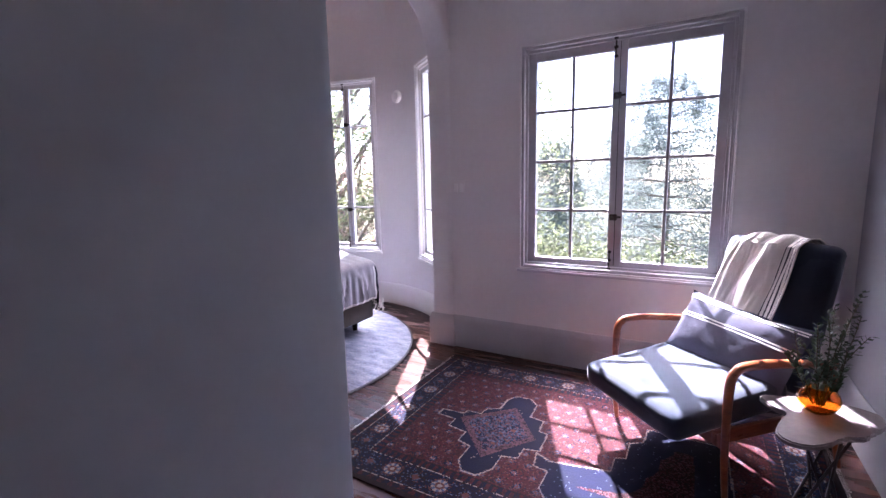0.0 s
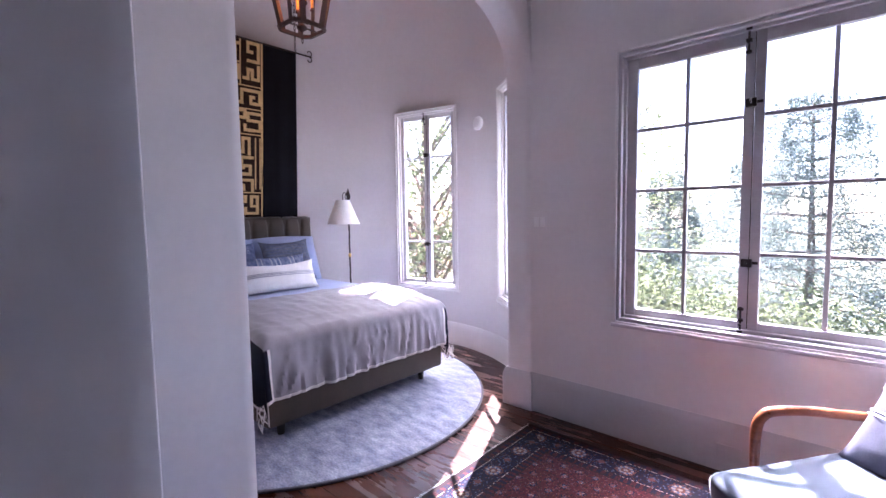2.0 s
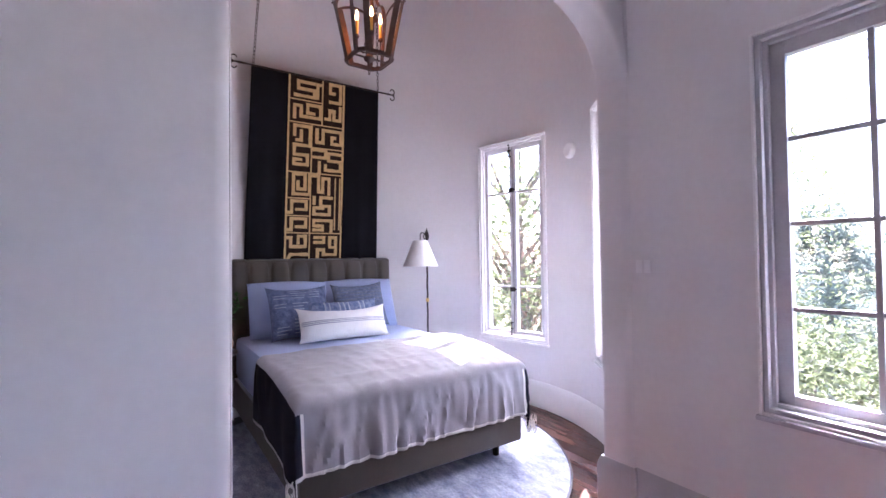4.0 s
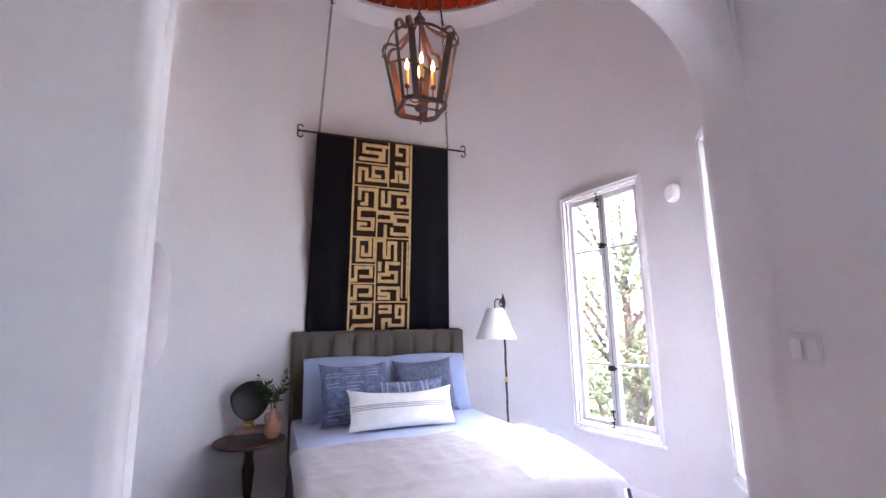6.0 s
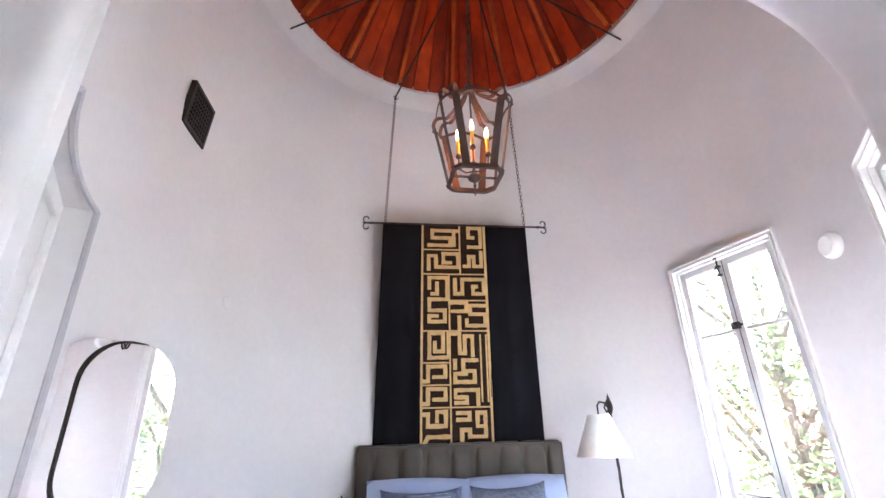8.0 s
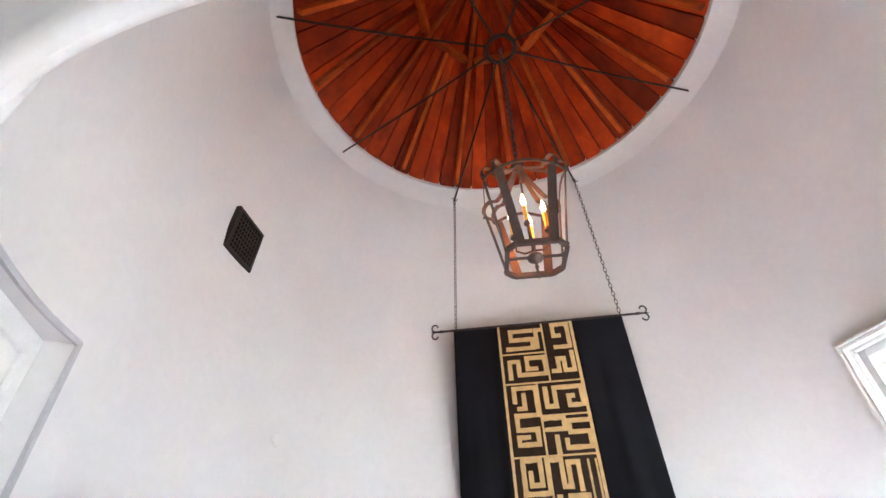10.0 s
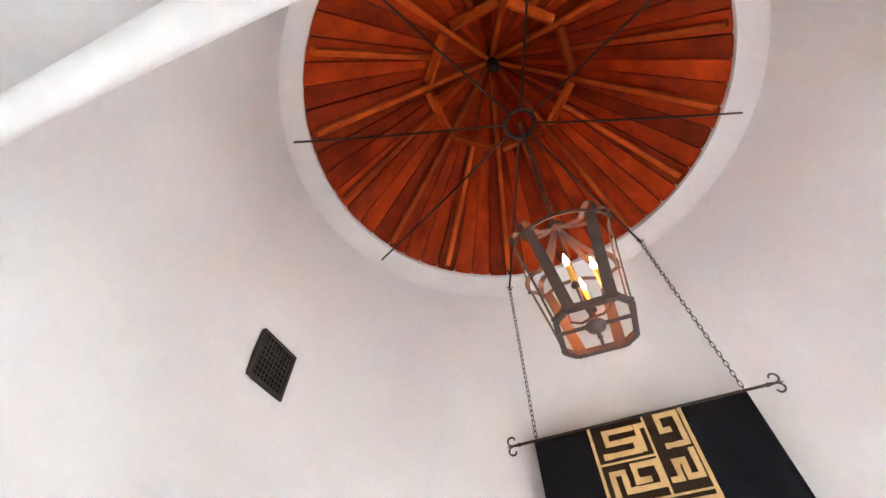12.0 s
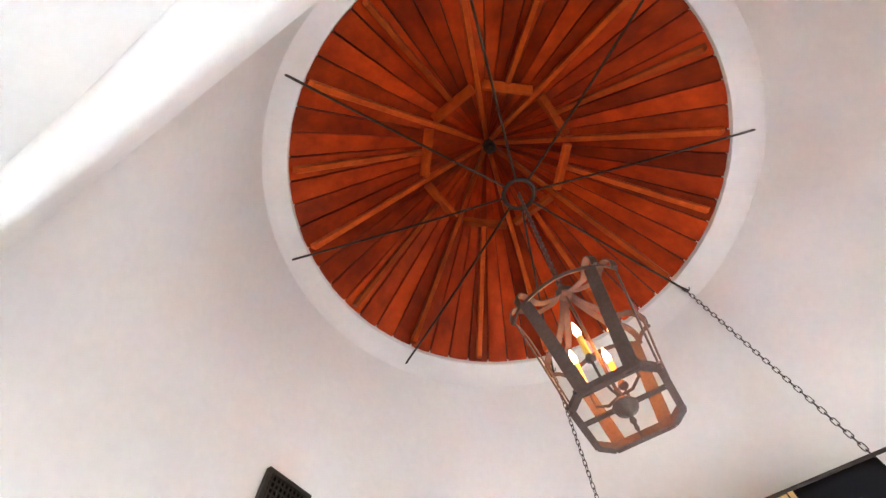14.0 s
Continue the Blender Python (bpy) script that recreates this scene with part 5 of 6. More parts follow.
for k, (dz, w, l, t, rot) in enumerate(((0.0, 0.17, 0.24, 0.034, 262), (0.034, 0.16, 0.225, 0.03, 268))):
    bk = thing("book", "dark clothbound book lying on the bedside table" if k == 0 else "tan clothbound book lying on another book", "book", pose(NX - 0.06, NY + 0.01, NZ + dz + 0.001, 0, 0, rot), group="books")
    bm = B()
    box(bm, -l / 2, l / 2, -w / 2, w / 2, 0, 0.003)
    box(bm, -l / 2, l / 2, -w / 2, w / 2, t - 0.003, t)
    box(bm, -l / 2, l / 2, w / 2 - 0.004, w / 2, 0.003, t - 0.003)
    part("cover", bm, TANBOOK if k else BOOK, bk)
    bm = B()
    box(bm, -l / 2 + 0.004, l / 2 - 0.004, -w / 2 + 0.005, w / 2 - 0.004, 0.0031, t - 0.0031)
    part("pages", bm, PAPER, bk)
disc = thing("sculpture", "dark carved disc sculpture on a small gold foot", "sculpture", pose(NX - 0.07, NY - 0.01, NZ + 0.066, 0, 0, 12))
bm = B()
lathe(bm, [(0.0, 0.0), (0.036, 0.0), (0.040, 0.012), (0.030, 0.026), (0.034, 0.040), (0.028, 0.046), (0.0, 0.046)], 20)
part("foot", bm, BRASS, disc, "gold foot", True)
bm = B()
outline = []
for k in range(28):
    a = radians(360 / 28 * k)
    neck = max(0.0, -math.sin(a)) ** 6
    outline.append(((0.135 + 0.004 * math.sin(5 * a)) * math.cos(a) * (1 - 0.1 * neck), 0.19 + 0.128 * math.sin(a) - 0.028 * neck))
rings = []
for off, inset in ((-0.024, 0.90), (-0.018, 0.985), (0.0, 1.0), (0.018, 0.985), (0.024, 0.90), (0.017, 0.72)):
    rings.append([bm.verts.new((off, y * inset, 0.19 + (z - 0.19) * inset)) for y, z in outline])
for a, b in zip(rings, rings[1:]):
    for k in range(28):
        bm.faces.new((a[k], a[(k + 1) % 28], b[(k + 1) % 28], b[k]))
bm.faces.new(rings[0])
bm.faces.new(rings[-1])
part("disc", bm, BRONZE, disc, smooth=True)
vase = thing("vase", "small terracotta vase with leafy green stems", "vase", pose(NX + 0.03, NY + 0.145, NZ + 0.001))
bm = B()
lathe(bm, [(0.0, 0.0), (0.035, 0.0), (0.054, 0.03), (0.058, 0.065), (0.046, 0.10), (0.024, 0.13), (0.018, 0.16), (0.022, 0.19), (0.026, 0.20), (0.020, 0.198), (0.015, 0.17)], 24)
part("body", bm, CLAY, vase, smooth=True)
for s in (-1, 1):
    bm = B()
    tube(bm, [(0, s * 0.02, 0.165), (0, s * 0.045, 0.16), (0, s * 0.056, 0.13), (0, s * 0.046, 0.105)], 0.005, 6)
    part("handle", bm, CLAY, vase, smooth=True)


def sprig(parent, tip, n, size, material, seed, bend=0.04, base=(0, 0, 0.17), pairs=True):
    r = random.Random(seed)
    base, tip = Vector(base), Vector(tip)
    mid = base.lerp(tip, 0.5) + Vector((r.gauss(0, bend), r.gauss(0, bend), 0.02))
    pts = [base.lerp(mid, t).lerp(mid.lerp(tip, t), t) for t in [i / 12 for i in range(13)]]
    bm = B()
    tube(bm, pts, [0.0028 - 0.0001 * i for i in range(13)], 5)
    st = part("stem", bm, STEM, parent, smooth=True)
    bm = B()
    for k in range(n):
        f = 0.25 + 0.75 * k / max(1, n - 1)
        i = min(11, int(f * 12))
        p = pts[i].lerp(pts[i + 1], f * 12 - i) if f < 1 else pts[12]
        d = (pts[min(12, i + 1)] - pts[i]).normalized()
        for s in (-1, 1):
            side = d.cross(Vector((r.uniform(-1, 1), r.uniform(-1, 1), 0.2))).normalized() * s
            out = (side * 0.8 + d * 0.5).normalized()
            w = out.cross(d).normalized()
            L = size * r.uniform(0.7, 1.2) * (1.1 - 0.4 * f)
            q = [p, p + out * L * 0.4 + w * L * 0.24, p + out * L * 0.8 + w * L * 0.12, p + out * L, p + out * L * 0.8 - w * L * 0.12, p + out * L * 0.4 - w * L * 0.24]
            mid_v = bm.verts.new(p + out * L * 0.5 + d * L * 0.08)
            vv = [bm.verts.new(x) for x in q]
            for a in range(6):
                bm.faces.new((vv[a], vv[(a + 1) % 6], mid_v))
    part("foliage", bm, material, st)


sprig(vase, (0.02, -0.10, 0.42), 11, 0.058, OLIVELEAF, 31)
sprig(vase, (0.0, 0.085, 0.44), 11, 0.058, OLIVELEAF, 32)
sprig(vase, (-0.03, -0.03, 0.36), 11, 0.068, OLIVELEAF, 33)
sprig(vase, (0.02, 0.12, 0.40), 11, 0.068, OLIVELEAF, 35)
sprig(vase, (0.0, -0.12, 0.37), 10, 0.068, OLIVELEAF, 36)
sprig(vase, (0.05, 0.03, 0.34), 8, 0.017, OLIVELEAF, 34)

# ---- standing mirror ----
MN = 61.8
mir = thing("standing_mirror", "rounded mirror on a tall twisted iron stand", "mirror", pose(-2.636, 1.275, 0, 0, 0, MN + 90))


def rounded(hw, hh, r, n=8):
    pts = []
    for cx, cz, a0 in ((hw - r, hh - r, 0), (-hw + r, hh - r, 90), (-hw + r, -hh + r, 180), (hw - r, -hh + r, 270)):
        for k in range(n + 1):
            a = radians(a0 + 90 * k / n)
            pts.append((cx + r * math.cos(a), cz + r * math.sin(a)))
    return pts


MZ = 1.56
bm = B()
front = [bm.verts.new((x, -0.004, z + MZ)) for x, z in rounded(0.222, 0.275, 0.15)]
back = [bm.verts.new((x, 0.004, z + MZ)) for x, z in rounded(0.222, 0.275, 0.15)]
bm.faces.new(front)
bm.faces.new(back[::-1])
for k in range(len(front)):
    bm.faces.new((front[k], front[(k + 1) % len(front)], back[(k + 1) % len(front)], back[k]))
part("glass", bm, MIRROR, mir, "frameless mirror glass")
bm = B()
loop = rounded(0.185, 0.277, 0.15, 10)
tube(bm, [((x if x < 0 else 0.5 * x) + 0.062, -0.010 + 0.30 * max(0.0, x), z + MZ) for x, z in loop], [0.0034 + 0.0030 * math.sin(6.0 * k) ** 2 * (1 if loop[k][0] < 0 else 0) for k in range(len(loop))], 8, True)
part("hoop", bm, IRON, mir, "slim twisted iron hoop", True)
bm = B()
tube(bm, [(0.03 + 0.0015 * math.cos(k), 0.02, 0.03 + 0.045 * k) for k in range(29)], [0.011 + 0.002 * (k % 2) for k in range(29)], 8)
for s in (-1, 1):
    tube(bm, [(0.03 + s * 0.004, 0.02, 1.03)] + [(0.03 + s * (0.028 - 0.022 * math.cos(a * 0.45)), 0.02, 1.06 + 0.022 * math.sin(a * 0.45)) for a in range(12)], 0.005, 6)
part("stand", bm, IRON, mir, smooth=True)
for k in range(3):
    a = radians(120 * k + 20)
    bm = B()
    tube(bm, [(0.03, 0.02, 0.16), (0.03 + 0.09 * math.cos(a), 0.02 + 0.09 * math.sin(a), 0.10), (0.03 + 0.17 * math.cos(a), 0.02 + 0.17 * math.sin(a), 0.012)], 0.009, 6)
    part("foot", bm, IRON, mir, smooth=True)
bm = B()
tube(bm, [(-0.012, -0.01, MZ + 0.275), (-0.004, -0.012, MZ + 0.255), (0.0, -0.012, MZ + 0.25), (0.004, -0.012, MZ + 0.255), (0.012, -0.01, MZ + 0.275)], 0.003, 5)
part("clip", bm, IRON, mir)


# ---- wall fittings ----
def on_wall(az, z, dz=0.05, lift=0.001):
    p = tower_point(radians(az), z)
    q = tower_point(radians(az), z + dz)
    tilt = math.degrees(math.atan2((q.xy - p.xy).length * (1 if (q.xy - p.xy).dot(Vector((math.cos(radians(az)), math.sin(radians(az))))) > 0 else -1), dz))
    return pose(p.x, p.y, z, 0, 0, az - 90) @ pose(0, -lift, 0, -tilt, 0, 0)


vent = thing("wall_vent", "square dark iron vent grille high on the wall", "vent", on_wall(-90.6, 3.068, 0.27, 0.006), kind="")
bm = B()
for x0, x1, z0, z1 in ((-0.135, -0.112, 0.0, 0.27), (0.112, 0.135, 0.0, 0.27), (-0.112, 0.112, 0.0, 0.023), (-0.112, 0.112, 0.247, 0.27)):
    box(bm, x0, x1, -0.010, 0.02, z0, z1, bevel=0.003)
part("frame", bm, GRILLE, vent)
bm = B()
box(bm, -0.112, 0.112, 0.005, 0.02, 0.023, 0.247)
part("backing", bm, BLACKHOLE, vent)
for k in range(9):
    bm = B()
    x = -0.10 + 0.025 * k
    box(bm, x - 0.004, x + 0.004, -0.006, 0.0, 0.023, 0.247)
    part("slat", bm, GRILLE, vent)
for k in range(7):
    bm = B()
    z = 0.05 + 0.0285 * k
    box(bm, -0.112, 0.112, -0.0045, 0.002, z - 0.004, z + 0.004)
    part("cross_slat", bm, GRILLE, vent)
alarm = thing("wall_alarm", "round white plastic alarm on the tower wall", "alarm", on_wall(76.0, 2.315))
bm = B()
lathe(bm, [(0.0, 0.0), (0.064, 0.0), (0.066, 0.012), (0.062, 0.028), (0.050, 0.038), (0.0, 0.040)], 32)
bmesh.ops.rotate(bm, matrix=Euler((radians(90), 0, 0)).to_matrix(), verts=bm.verts)
part("case", bm, PLASTIC, alarm, smooth=True)
bm = B()
lathe(bm, [(0.050, 0.0385), (0.048, 0.042), (0.043, 0.0395)], 32)
bmesh.ops.rotate(bm, matrix=Euler((radians(90), 0, 0)).to_matrix(), verts=bm.verts)
part("rim", bm, PLASTIC, alarm, smooth=True)
cap = thing("cover_plate", "small round white cover plate on the wall", "cover plate", on_wall(-111.4, 2.28))
bm = B()
lathe(bm, [(0.0, 0.0), (0.034, 0.0), (0.035, 0.004), (0.03, 0.009), (0.0, 0.010)], 24)
bmesh.ops.rotate(bm, matrix=Euler((radians(90), 0, 0)).to_matrix(), verts=bm.verts)
part("disc", bm, PLASTER, cap, smooth=True)
sw = thing("light_switch", "white double rocker switch beside the archway", "switch", pose(-1.56, WALL_Y, 1.35))
bm = B()
box(bm, -0.050, 0.050, -0.004, 0.0, -0.055, 0.055, bevel=0.0015)
part("plate", bm, PLASTER, sw, smooth=True)
for s in (-1, 1):
    bm = B()
    box(bm, s * 0.024 - 0.017, s * 0.024 + 0.017, -0.012, -0.0071, -0.034, 0.034, bevel=0.002)
    part("rocker", bm, TRIM, sw, smooth=True)
ol = thing("wall_outlet", "grey-white socket plate on the baseboard", "outlet", pose(-0.41, WALL_Y - 0.0221, 0.115))
bm = B()
box(bm, -0.058, 0.058, -0.006, 0.0, -0.038, 0.038, bevel=0.003)
part("plate", bm, BASE, ol, smooth=True)
for s in (-1, 1):
    bm = B()
    lathe(bm, [(0.0, 0.0062), (0.015, 0.0062), (0.015, 0.0075), (0.0, 0.0075)], 16, (0, 0, 0))
    bmesh.ops.rotate(bm, matrix=Euler((radians(90), 0, 0)).to_matrix(), verts=bm.verts)
    bmesh.ops.translate(bm, vec=(s * 0.022, 0, 0), verts=bm.verts)
    part("socket", bm, BASE, ol, smooth=True)

# ---- armchair ----
CH = pose(0.04, 2.61, 0, 0, 0, -44)
chair = thing("armchair", "mid-century armchair with teak arms and navy upholstery", "armchair", CH)


def pad(w, d, t, n=16, puff=0.02, seed=3):
    """A firm upholstered pad lying flat, w by d by t, with soft edges and a slight crown."""
    bm = B()
    box(bm, -w / 2, w / 2, -d / 2, d / 2, -t / 2, t / 2)
    bmesh.ops.subdivide_edges(bm, edges=bm.edges[:], cuts=n, use_grid_fill=True)
    r = 0.045
    for v in bm.verts:
        c = Vector((max(-w / 2 + r, min(w / 2 - r, v.co.x)), max(-d / 2 + r, min(d / 2 - r, v.co.y)), max(-t / 2 + r, min(t / 2 - r, v.co.z))))
        o = v.co - c
        if o.length > 1e-6:
            v.co = c + o.normalized() * r
        k = (1 - (2 * v.co.x / w) ** 2) * (1 - (2 * v.co.y / d) ** 2)
        v.co.z += math.copysign(puff * max(0, k) * abs(2 * v.co.z / t), v.co.z) + 0.004 * noise.noise(v.co * 7 + Vector((seed, 0, 0)))
    return bm


bm = pad(0.645, 0.66, 0.135)
part("seat", bm, NAVY, chair, smooth=True, m=pose(0, 0.09, 0.375, 6))
bm = pad(0.57, 0.68, 0.11)
bk = part("backrest", bm, NAVY, chair, smooth=True, m=pose(0.02, 0.60, 0.70, 76))
bm = pad(0.57, 0.20, 0.10)
part("head_roll", bm, NAVY, chair, smooth=True, m=pose(0.02, 0.668, 0.972, 75))
for s in (-1, 1):
    bm = B()
    x = s * 0.362
    pts = [(x, 0.02, 0.0), (x, 0.0, 0.20), (x, -0.005, 0.42), (x, 0.0, 0.545), (x, 0.025, 0.590), (x, 0.07, 0.606), (x, 0.20, 0.602), (x, 0.36, 0.580), (x, 0.61, 0.545)]
    fine = []
    for i in range(len(pts) - 1):
        p0, p1, p2, p3 = [Vector(pts[max(0, min(len(pts) - 1, i + k))]) for k in (-1, 0, 1, 2)]
        for k in range(5):
            t = k / 5
            fine.append(0.5 * ((2 * p1) + (p2 - p0) * t + (2 * p0 - 5 * p1 + 4 * p2 - p3) * t * t + (3 * p1 - p0 - 3 * p2 + p3) * t ** 3))
    fine.append(Vector(pts[-1]))
    tube(bm, fine, [0.013 + 0.007 * min(1, i / 14) for i in range(len(fine))], 10)
    part("arm", bm, TEAK, chair, "curved teak arm and front leg", True)
    bm = B()
    tube(bm, [(x * 0.97, 0.73, 0.0), (x * 0.97, 0.66, 0.25), (x * 0.98, 0.60, 0.54)], [0.013, 0.019, 0.02], 10)
    part("back_leg", bm, TEAK, chair, smooth=True)
    bm = B()
    box(bm, x - s * 0.045 - 0.012, x - s * 0.045 + 0.012, -0.02, 0.63, 0.245, 0.305, bevel=0.006)
    part("side_rail", bm, TEAK, chair, smooth=True)
for y in (0.0, 0.61):
    bm = B()
    box(bm, -0.35, 0.35, y - 0.012, y + 0.012, 0.24, 0.30, bevel=0.006)
    part("rail", bm, TEAK, chair, smooth=True)

# cushion on the chair
cc = thing("cushion", "slate cushion with pale stripes on the armchair", "cushion", CH @ pose(0.03, 0.385, 0.575, -32, 5, 6))
part("cover", cushion(0.64, 0.37, 0.16, 0.01, seed=41), SLATE, cc, smooth=True)
for v in (0.16, 0.25, 0.76, 0.84):
    band(cc, 0.64, 0.37, 0.16, -0.97, 0.97, v - 0.020, v + 0.020, CREAM, 41, sag=0.01)

# throw over the back of the chair
th = thing("chair_throw", "cream throw with dark stripes draped over the armchair", "blanket", CH)
bm = B()
path = []
top = Vector((0, 0.715, 1.045))
for k in range(34):
    f = k / 33
    if f < 0.68:
        g = f / 0.68
        p = Vector((0, 0.485, 0.50)).lerp(Vector((0, 0.630, 1.045)), g) + Vector((0, -0.028, 0.010))
    elif f < 0.80:
        a = (f - 0.68) / 0.12 * math.pi
        p = Vector((0, 0.690, 1.045)) + Vector((0, -0.068 * math.cos(a), 0.036 * math.sin(a)))
    else:
        p = Vector((0, 0.770, 1.045)) + Vector((0, 0.012, -(f - 0.80) / 0.20 * 0.40))
    path.append(p)
nw, grid = 60, []
for k, p in enumerate(path):
    row = []
    spread = 0.135 + 0.015 * math.sin(k * 0.12) + 0.055 * (1 - k / 33)
    for j in range(nw + 1):
        u = 2 * j / nw - 1
        fold = 0.014 * math.sin(u * 6.5 + 1.2 * math.sin(k * 0.13)) + 0.020 * noise.noise(Vector((u * 4, k * 0.10, 2))) + 0.006 * noise.noise(Vector((u * 11, k * 0.16, 6)))
        skew = 0.03 + 0.12 * (k / 33 - 0.5)
        row.append(bm.verts.new(p + Vector((-0.02 + u * spread + skew, -0.026 - fold, 0.012 + 0.5 * fold))))
    grid.append(row)
for a, b in zip(grid, grid[1:]):
    for j in range(nw):
        f = bm.faces.new((a[j], a[j + 1], b[j + 1], b[j]))
        if j in (46, 50, 53, 56, 58):
            f.material_index = 1
ob = part("cloth", bm, [THROW, NAVYEDGE], th, smooth=True)
so = ob.modifiers.new("thickness", "SOLIDIFY")
so.thickness, so.offset = 0.006, 1

# ---- side table with a vase ----
TX, TY, TZ = 0.60, 2.28, 0.505
st = thing("side_table", "grey wood-slice side table on thin metal legs", "side table", pose(TX, TY, 0))
bm = B()
outline = []
for k in range(60):
    a = radians(6 * k)
    r = 0.105 + 0.003 * math.sin(13 * a) + 0.005 * math.cos(7 * a)
    for lobe, wide, far_out in ((32, 30, 0.108), (95, 34, 0.085), (152, 24, 0.105), (238, 27, 0.180), (320, 40, 0.02)):
        gap = (6 * k - lobe + 180) % 360 - 180
        r += far_out * math.exp(-(gap / wide) ** 2)
    outline.append((r * math.cos(a), r * math.sin(a)))
prism(bm, outline, TZ - 0.020, TZ)
bmesh.ops.bevel(bm, geom=[e for e in bm.edges if abs(e.verts[0].co.z - e.verts[1].co.z) < 1e-6], offset=0.005, segments=2, affect="EDGES")
part("tabletop", bm, SLICE, st)
for k in range(3):
    a = radians(120 * k + 15)
    bm = B()
    d, w = Vector((math.cos(a), math.sin(a), 0)), Vector((-math.sin(a), math.cos(a), 0))
    tube(bm, [d * 0.07 + w * 0.05 + Vector((0, 0, TZ - 0.021)), d * -0.12 + w * 0.012 + Vector((0, 0, 0.01)), d * -0.125 + Vector((0, 0, 0.005)), d * -0.12 - w * 0.012 + Vector((0, 0, 0.01)), d * 0.07 - w * 0.05 + Vector((0, 0, TZ - 0.021))], 0.0055, 6)
    part("hairpin_leg", bm, HARDWARE, st, smooth=True)
av = thing("vase", "round amber glass vase with eucalyptus branches", "vase", pose(TX - 0.02, TY + 0.045, TZ + 0.001) @ Matrix.Scale(0.88, 4))
bm = B()
lathe(bm, [(0.0, 0.0), (0.035, 0.0), (0.060, 0.018), (0.076, 0.045), (0.078, 0.065), (0.070, 0.088), (0.052, 0.106), (0.040, 0.112), (0.037, 0.110), (0.048, 0.102), (0.065, 0.085), (0.072, 0.064), (0.070, 0.046), (0.055, 0.022), (0.030, 0.008), (0.0, 0.008)], 32)
part("glass_body", bm, AMBER, av, smooth=True)
for k, tip in enumerate(((-0.10, 0.02, 0.34), (-0.04, -0.06, 0.40), (0.03, 0.05, 0.46), (0.09, -0.02, 0.50), (0.12, 0.06, 0.42), (-0.07, 0.08, 0.28), (0.05, -0.09, 0.33), (0.0, 0.0, 0.44), (0.10, 0.0, 0.54), (0.06, 0.03, 0.36), (-0.12, -0.03, 0.26), (0.14, 0.0, 0.36), (-0.02, 0.05, 0.37), (0.08, 0.07, 0.30), (0.02, -0.05, 0.26))):
    sprig(av, tip, 17, 0.040, WATERLEAF, 50 + k, 0.03, (tip[0] * 0.15, tip[1] * 0.15, 0.03))


# ---- Persian rug ----
RX0, RX1, RY0, RY1 = -1.50, 0.78, 1.72, 3.27
CELL = 0.0062
nx, ny = int((RX1 - RX0) / CELL), int((RY1 - RY0) / CELL)
KN = [K_RED, K_NAVY, K_IVORY, K_BLUE, K_RUST, K_ROSE, K_DARK]
RED, NAV, IVO, BLU, RUS, ROS, DRK = range(7)


def rosette(dx, dy, r):
    d = math.hypot(dx, dy)
    if d < r * 0.25:
        return IVO
    if d < r * 0.5:
        return RUS
    if d < r * 0.85:
        return IVO if int((math.atan2(dy, dx) + 3.2) * 2.55) % 2 else BLU
    return None


# stepped outlines of the navy medallion, the rose lozenge inside it and the larger navy field beside it
MEDALLION = [(-1.16, 2.42), (-1.16, 2.48), (-1.02, 2.49), (-1.02, 2.53), (-0.93, 2.53), (-0.92, 2.60), (-0.85, 2.64), (-0.85, 2.76), (-0.81, 2.83), (-0.72, 2.84), (-0.66, 2.78), (-0.65, 2.63), (-0.57, 2.62), (-0.56, 2.51), (-0.51, 2.50),
             (-0.50, 2.33), (-0.58, 2.31), (-0.58, 2.22), (-0.66, 2.20), (-0.66, 2.08), (-0.71, 2.00), (-0.79, 2.00), (-0.84, 2.07), (-0.84, 2.20), (-0.92, 2.22), (-0.92, 2.31), (-1.04, 2.33), (-1.04, 2.41)]
LOZENGE = [(-1.02, 2.44), (-0.76, 2.69), (-0.55, 2.42), (-0.75, 2.14)]
SECOND = [(-0.51, 2.31), (-0.43, 2.27), (-0.27, 2.30), (-0.15, 2.33), (-0.15, 2.45), (-0.10, 2.47), (-0.10, 2.62), (-0.04, 2.66), (-0.03, 2.80), (0.34, 2.80), (0.36, 1.99), (-0.37, 1.99), (-0.42, 2.06), (-0.42, 2.19), (-0.49, 2.20)]


def inside(poly, x, y):
    """distance to the outline, positive inside it"""
    best, odd = 9.0, False
    for (ax, ay), (bx, by) in zip(poly, poly[1:] + poly[:1]):
        ex, ey = bx - ax, by - ay
        t = max(0.0, min(1.0, ((x - ax) * ex + (y - ay) * ey) / (ex * ex + ey * ey)))
        best = min(best, math.hypot(x - ax - t * ex, y - ay - t * ey))
        if (ay > y) != (by > y) and x < ax + (y - ay) / ey * ex:
            odd = not odd
    return best if odd else -best


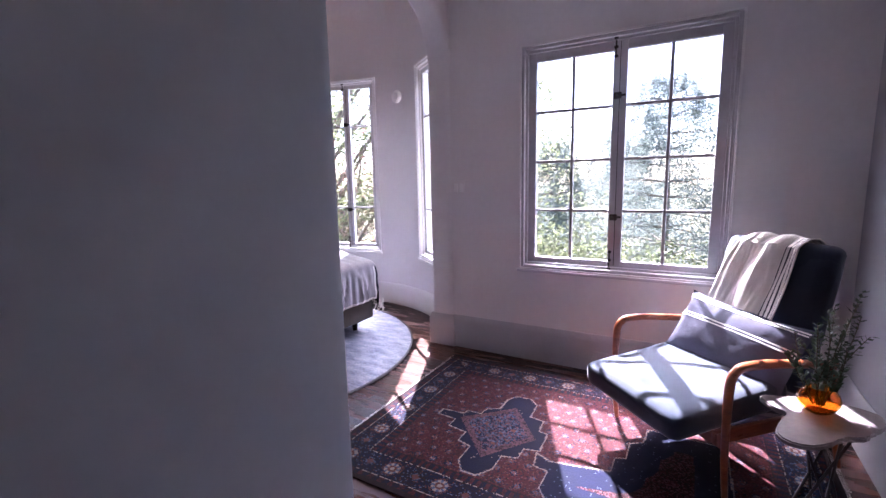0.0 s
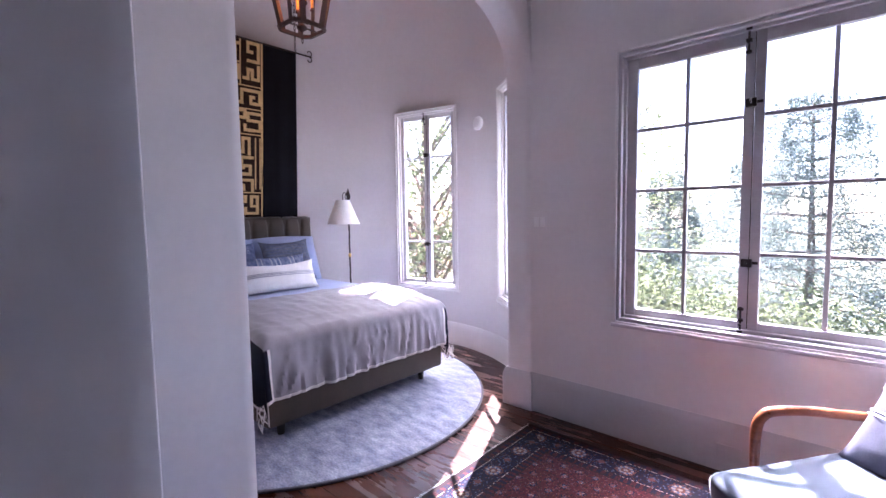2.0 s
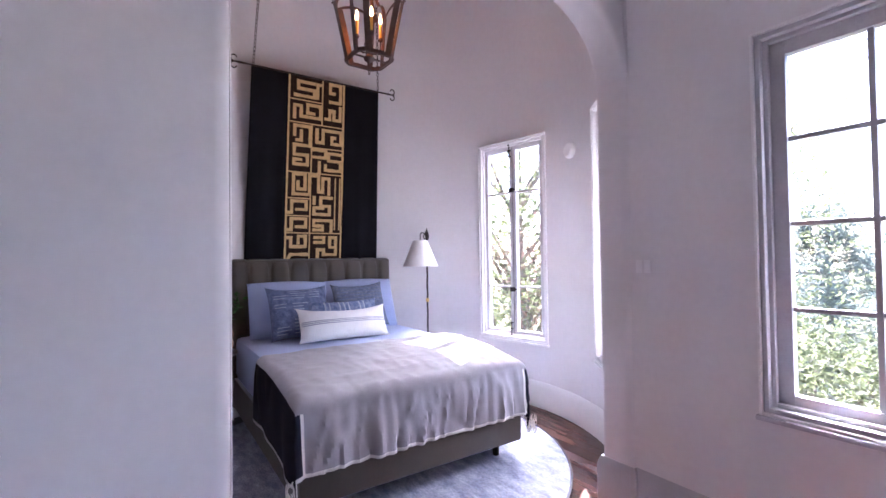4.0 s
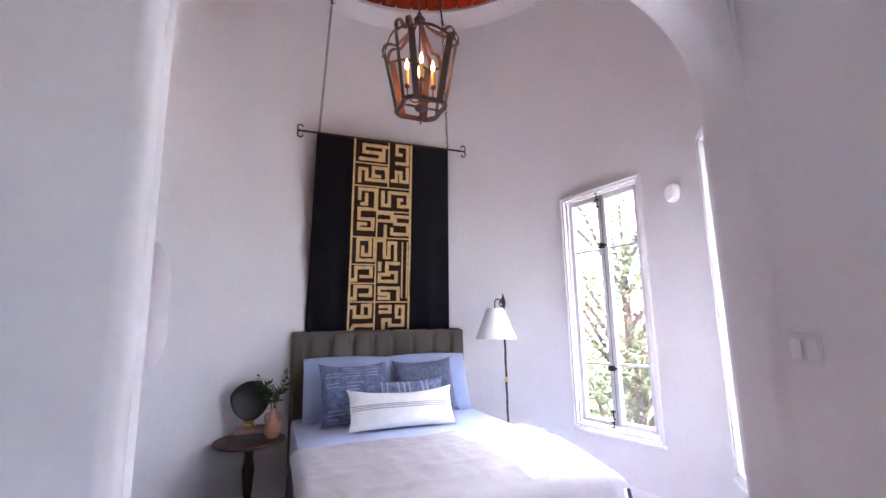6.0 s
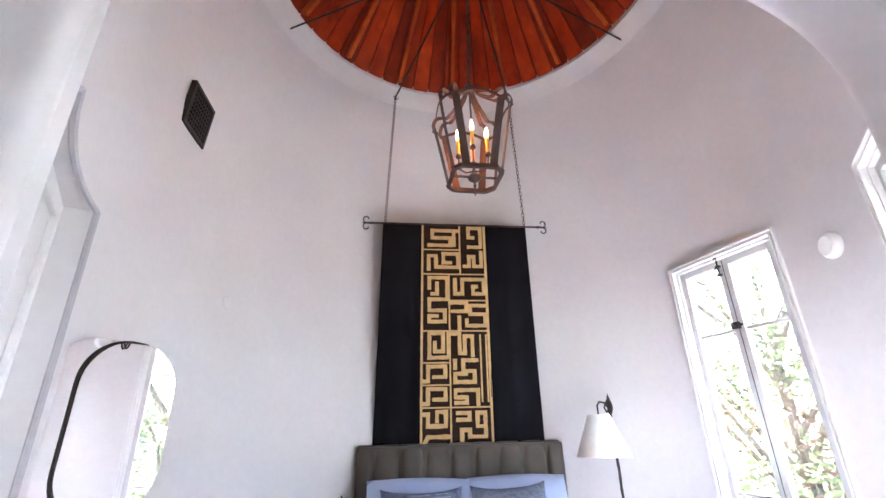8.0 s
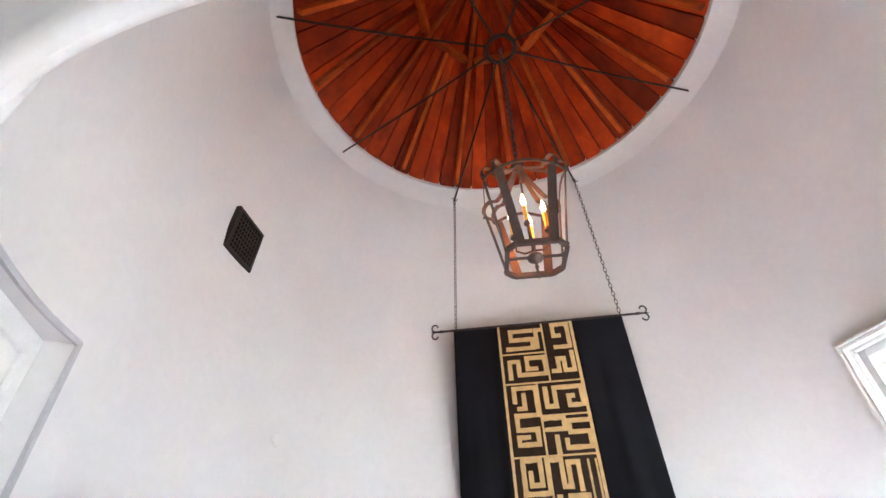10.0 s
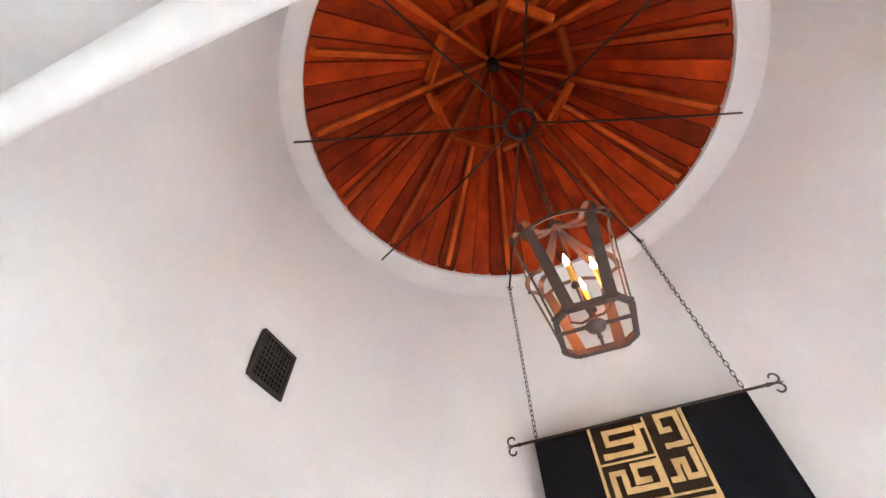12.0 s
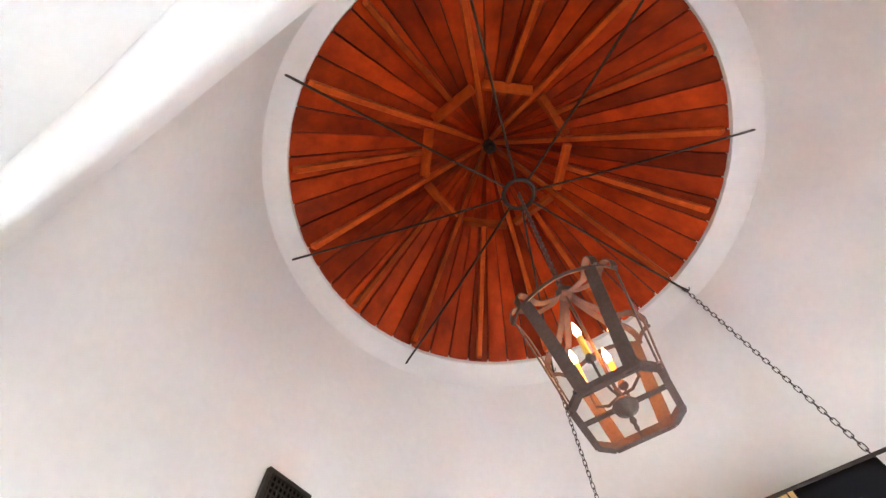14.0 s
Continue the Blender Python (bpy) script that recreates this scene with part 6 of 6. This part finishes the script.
def knot(i, j, r):
    x, y = (i + 0.5) * CELL, (j + 0.5) * CELL
    w, h = nx * CELL, ny * CELL
    e = min(x, y, w - x, h - y)
    along = x if e in (y, h - y) else y
    if e < 0.022:
        return DRK
    if e < 0.055:
        return (RED if int(along / 0.03) % 2 else NAV) if r.random() < 0.6 else DRK
    if e < 0.063:
        return IVO if r.random() < 0.6 else DRK
    if e < 0.205:
        d = e - 0.134
        a = (along % 0.27) - 0.135
        k = rosette(a, d, 0.048)
        if k is not None:
            return k
        if math.hypot(a, d) < 0.053:
            return RUS if r.random() < 0.5 else NAV
        b = ((along + 0.135) % 0.27) - 0.135
        if abs(b) + abs(d) < 0.022:
            return RUS if r.random() < 0.6 else ROS
        if abs(b) + abs(d) < 0.034:
            return BLU if r.random() < 0.5 else DRK
        return (RUS if r.random() < 0.3 else BLU) if r.random() < 0.10 else (NAV if r.random() < 0.7 else DRK)
    if e < 0.213:
        return IVO if r.random() < 0.5 else DRK
    if e < 0.252:
        return (RED if int(along / 0.02) % 2 else NAV) if r.random() < 0.7 else DRK
    if e < 0.258:
        return DRK
    X, Y = RX0 + x, RY0 + y
    d1 = inside(MEDALLION, X, Y)
    if abs(d1) < 0.0042:
        return IVO if r.random() < 0.8 else BLU
    if d1 > 0:
        d3 = inside(LOZENGE, X, Y)
        if d3 > 0.035:
            gx, gy = (X % 0.055) - 0.0275, (Y % 0.055) - 0.0275
            if math.hypot(gx, gy) < 0.012:
                return (RUS, ROS, NAV)[int(X * 18 + Y * 31) % 3]
            return ROS if r.random() < 0.30 else (BLU if r.random() < 0.35 else NAV)
        if d3 > 0:
            return ROS if r.random() < 0.7 else DRK
        return NAV if (int(X / 0.05) * 7 + int(Y / 0.06) * 3) % 17 or r.random() < 0.97 else IVO
    d2 = inside(SECOND, X, Y)
    if abs(d2) < 0.0042:
        return IVO if r.random() < 0.75 else BLU
    if d2 > 0:
        if d2 > 0.15:
            return (DRK, RED, DRK, ROS)[r.randrange(4)]
        return NAV if r.random() < 0.985 else BLU
    gx, gy = ((x + 0.045 * (int(y / 0.085) % 2)) % 0.09) - 0.045, (y % 0.085) - 0.0425
    d = math.hypot(gx, gy)
    if d < 0.006:
        return RUS
    if d < 0.013:
        return IVO if r.random() < 0.10 else BLU if r.random() < 0.40 else ROS
    if d < 0.022:
        return NAV if r.random() < 0.6 else RUS
    if r.random() < 0.40:
        return (NAV, DRK, DRK, ROS, RUS, RED, RED)[r.randrange(7)]
    return RED


rk = random.Random(77)
vs, fs, mi = [], [], []
for j in range(ny + 1):
    for i in range(nx + 1):
        x, y = i * CELL, j * CELL
        wob = 0.004 * noise.noise(Vector((x * 2.3, y * 2.3, 7)))
        vs.append((x, y + wob, 0.011 + 0.0015 * noise.noise(Vector((x * 6, y * 6, 1)))))
for j in range(ny):
    for i in range(nx):
        a = j * (nx + 1) + i
        fs.append((a, a + 1, a + nx + 2, a + nx + 1))
        mi.append(knot(i, j, rk))
rug = thing("persian_rug", "worn Persian rug with a navy medallion on a madder field", "rug", pose(RX0, RY0, 0))
me = bpy.data.meshes.new("field")
me.from_pydata(vs, [], fs)
for m in KN:
    me.materials.append(m)
me.polygons.foreach_set("material_index", mi)
ob = new("field", me)
ob.parent = rug
bm = B()
box(bm, -0.004, nx * CELL + 0.004, -0.004, ny * CELL + 0.004, 0.001, 0.0095, bevel=0.003)
part("backing", bm, K_DARK, rug)
bm = B()
rf = random.Random(8)
for k in range(int(ny * CELL / 0.006)):
    for x, s in ((0.0, -1), (nx * CELL, 1)):
        p = Vector((x, k * 0.006, 0.008))
        q = p + Vector((s * rf.uniform(0.016, 0.03), rf.gauss(0, 0.004), -0.005))
        i = [bm.verts.new(v) for v in (p, p + Vector((0, 0.0025, 0)), q + Vector((0, 0.0025, 0)), q)]
        bm.faces.new(i)
tagged(part("fringe", bm, FRINGE, rug, "cream fringe"), kind="stuff")

# ---- floor ----
floor = thing("floor", "dark red-brown hardwood floor of narrow boards", "floor", pose(0, 0, 0), kind="structure")
bm = B()
prism(bm, [(-3.14 + 1.82 * math.cos(radians(6 * k)), 2.74 + 1.82 * math.sin(radians(6 * k))) for k in range(60)], -0.2, -0.013)
box(bm, -2.05, EAST_X + 0.2, 0.72, WALL_Y + 0.25, -0.2, -0.0135)
box(bm, -0.75, 4.2, -4.2, 1.5, -0.2, -0.0125)
part("subfloor", bm, JOINT, floor)
rp = random.Random(9)
PW, meshes = 0.105, {}


def row_span(y):
    """where a row of boards starts and ends between the walls"""
    dy = y - 2.74
    x0 = -3.14 - math.sqrt(max(0.0, 1.76 ** 2 - dy * dy)) if abs(dy) < 1.70 else -2.0
    if y < 0.80:
        x0 = -0.70
    x1 = EAST_X + 0.1 if y > 1.35 else 2.6
    if y > WALL_Y + 0.1:
        x1 = -3.14 + math.sqrt(max(0.0, 1.76 ** 2 - dy * dy))
    return x0, x1


y = -1.7
while y < 4.42:
    x, end = row_span(y + PW / 2)
    first = True
    while x < end - 0.02:
        ln = rp.choice((1.1, 1.4, 1.7, 2.0))
        if first:
            ln, first = ln - rp.choice((0.0, 0.2, 0.4, 0.6, 0.8)), False
        ln = round(min(ln, end - x), 2)
        if ln not in meshes:
            bm = B()
            box(bm, 0.0008, ln - 0.0008, 0.0008, PW - 0.0008, -0.012, 0.0, bevel=0.0012)
            meshes[ln] = finish("plank", bm, FLOORWOOD)
        ob = new("plank", meshes[ln])
        ob.parent = floor
        ob.location = (x, y, rp.uniform(-0.0006, 0.0))
        x += ln
    y += PW
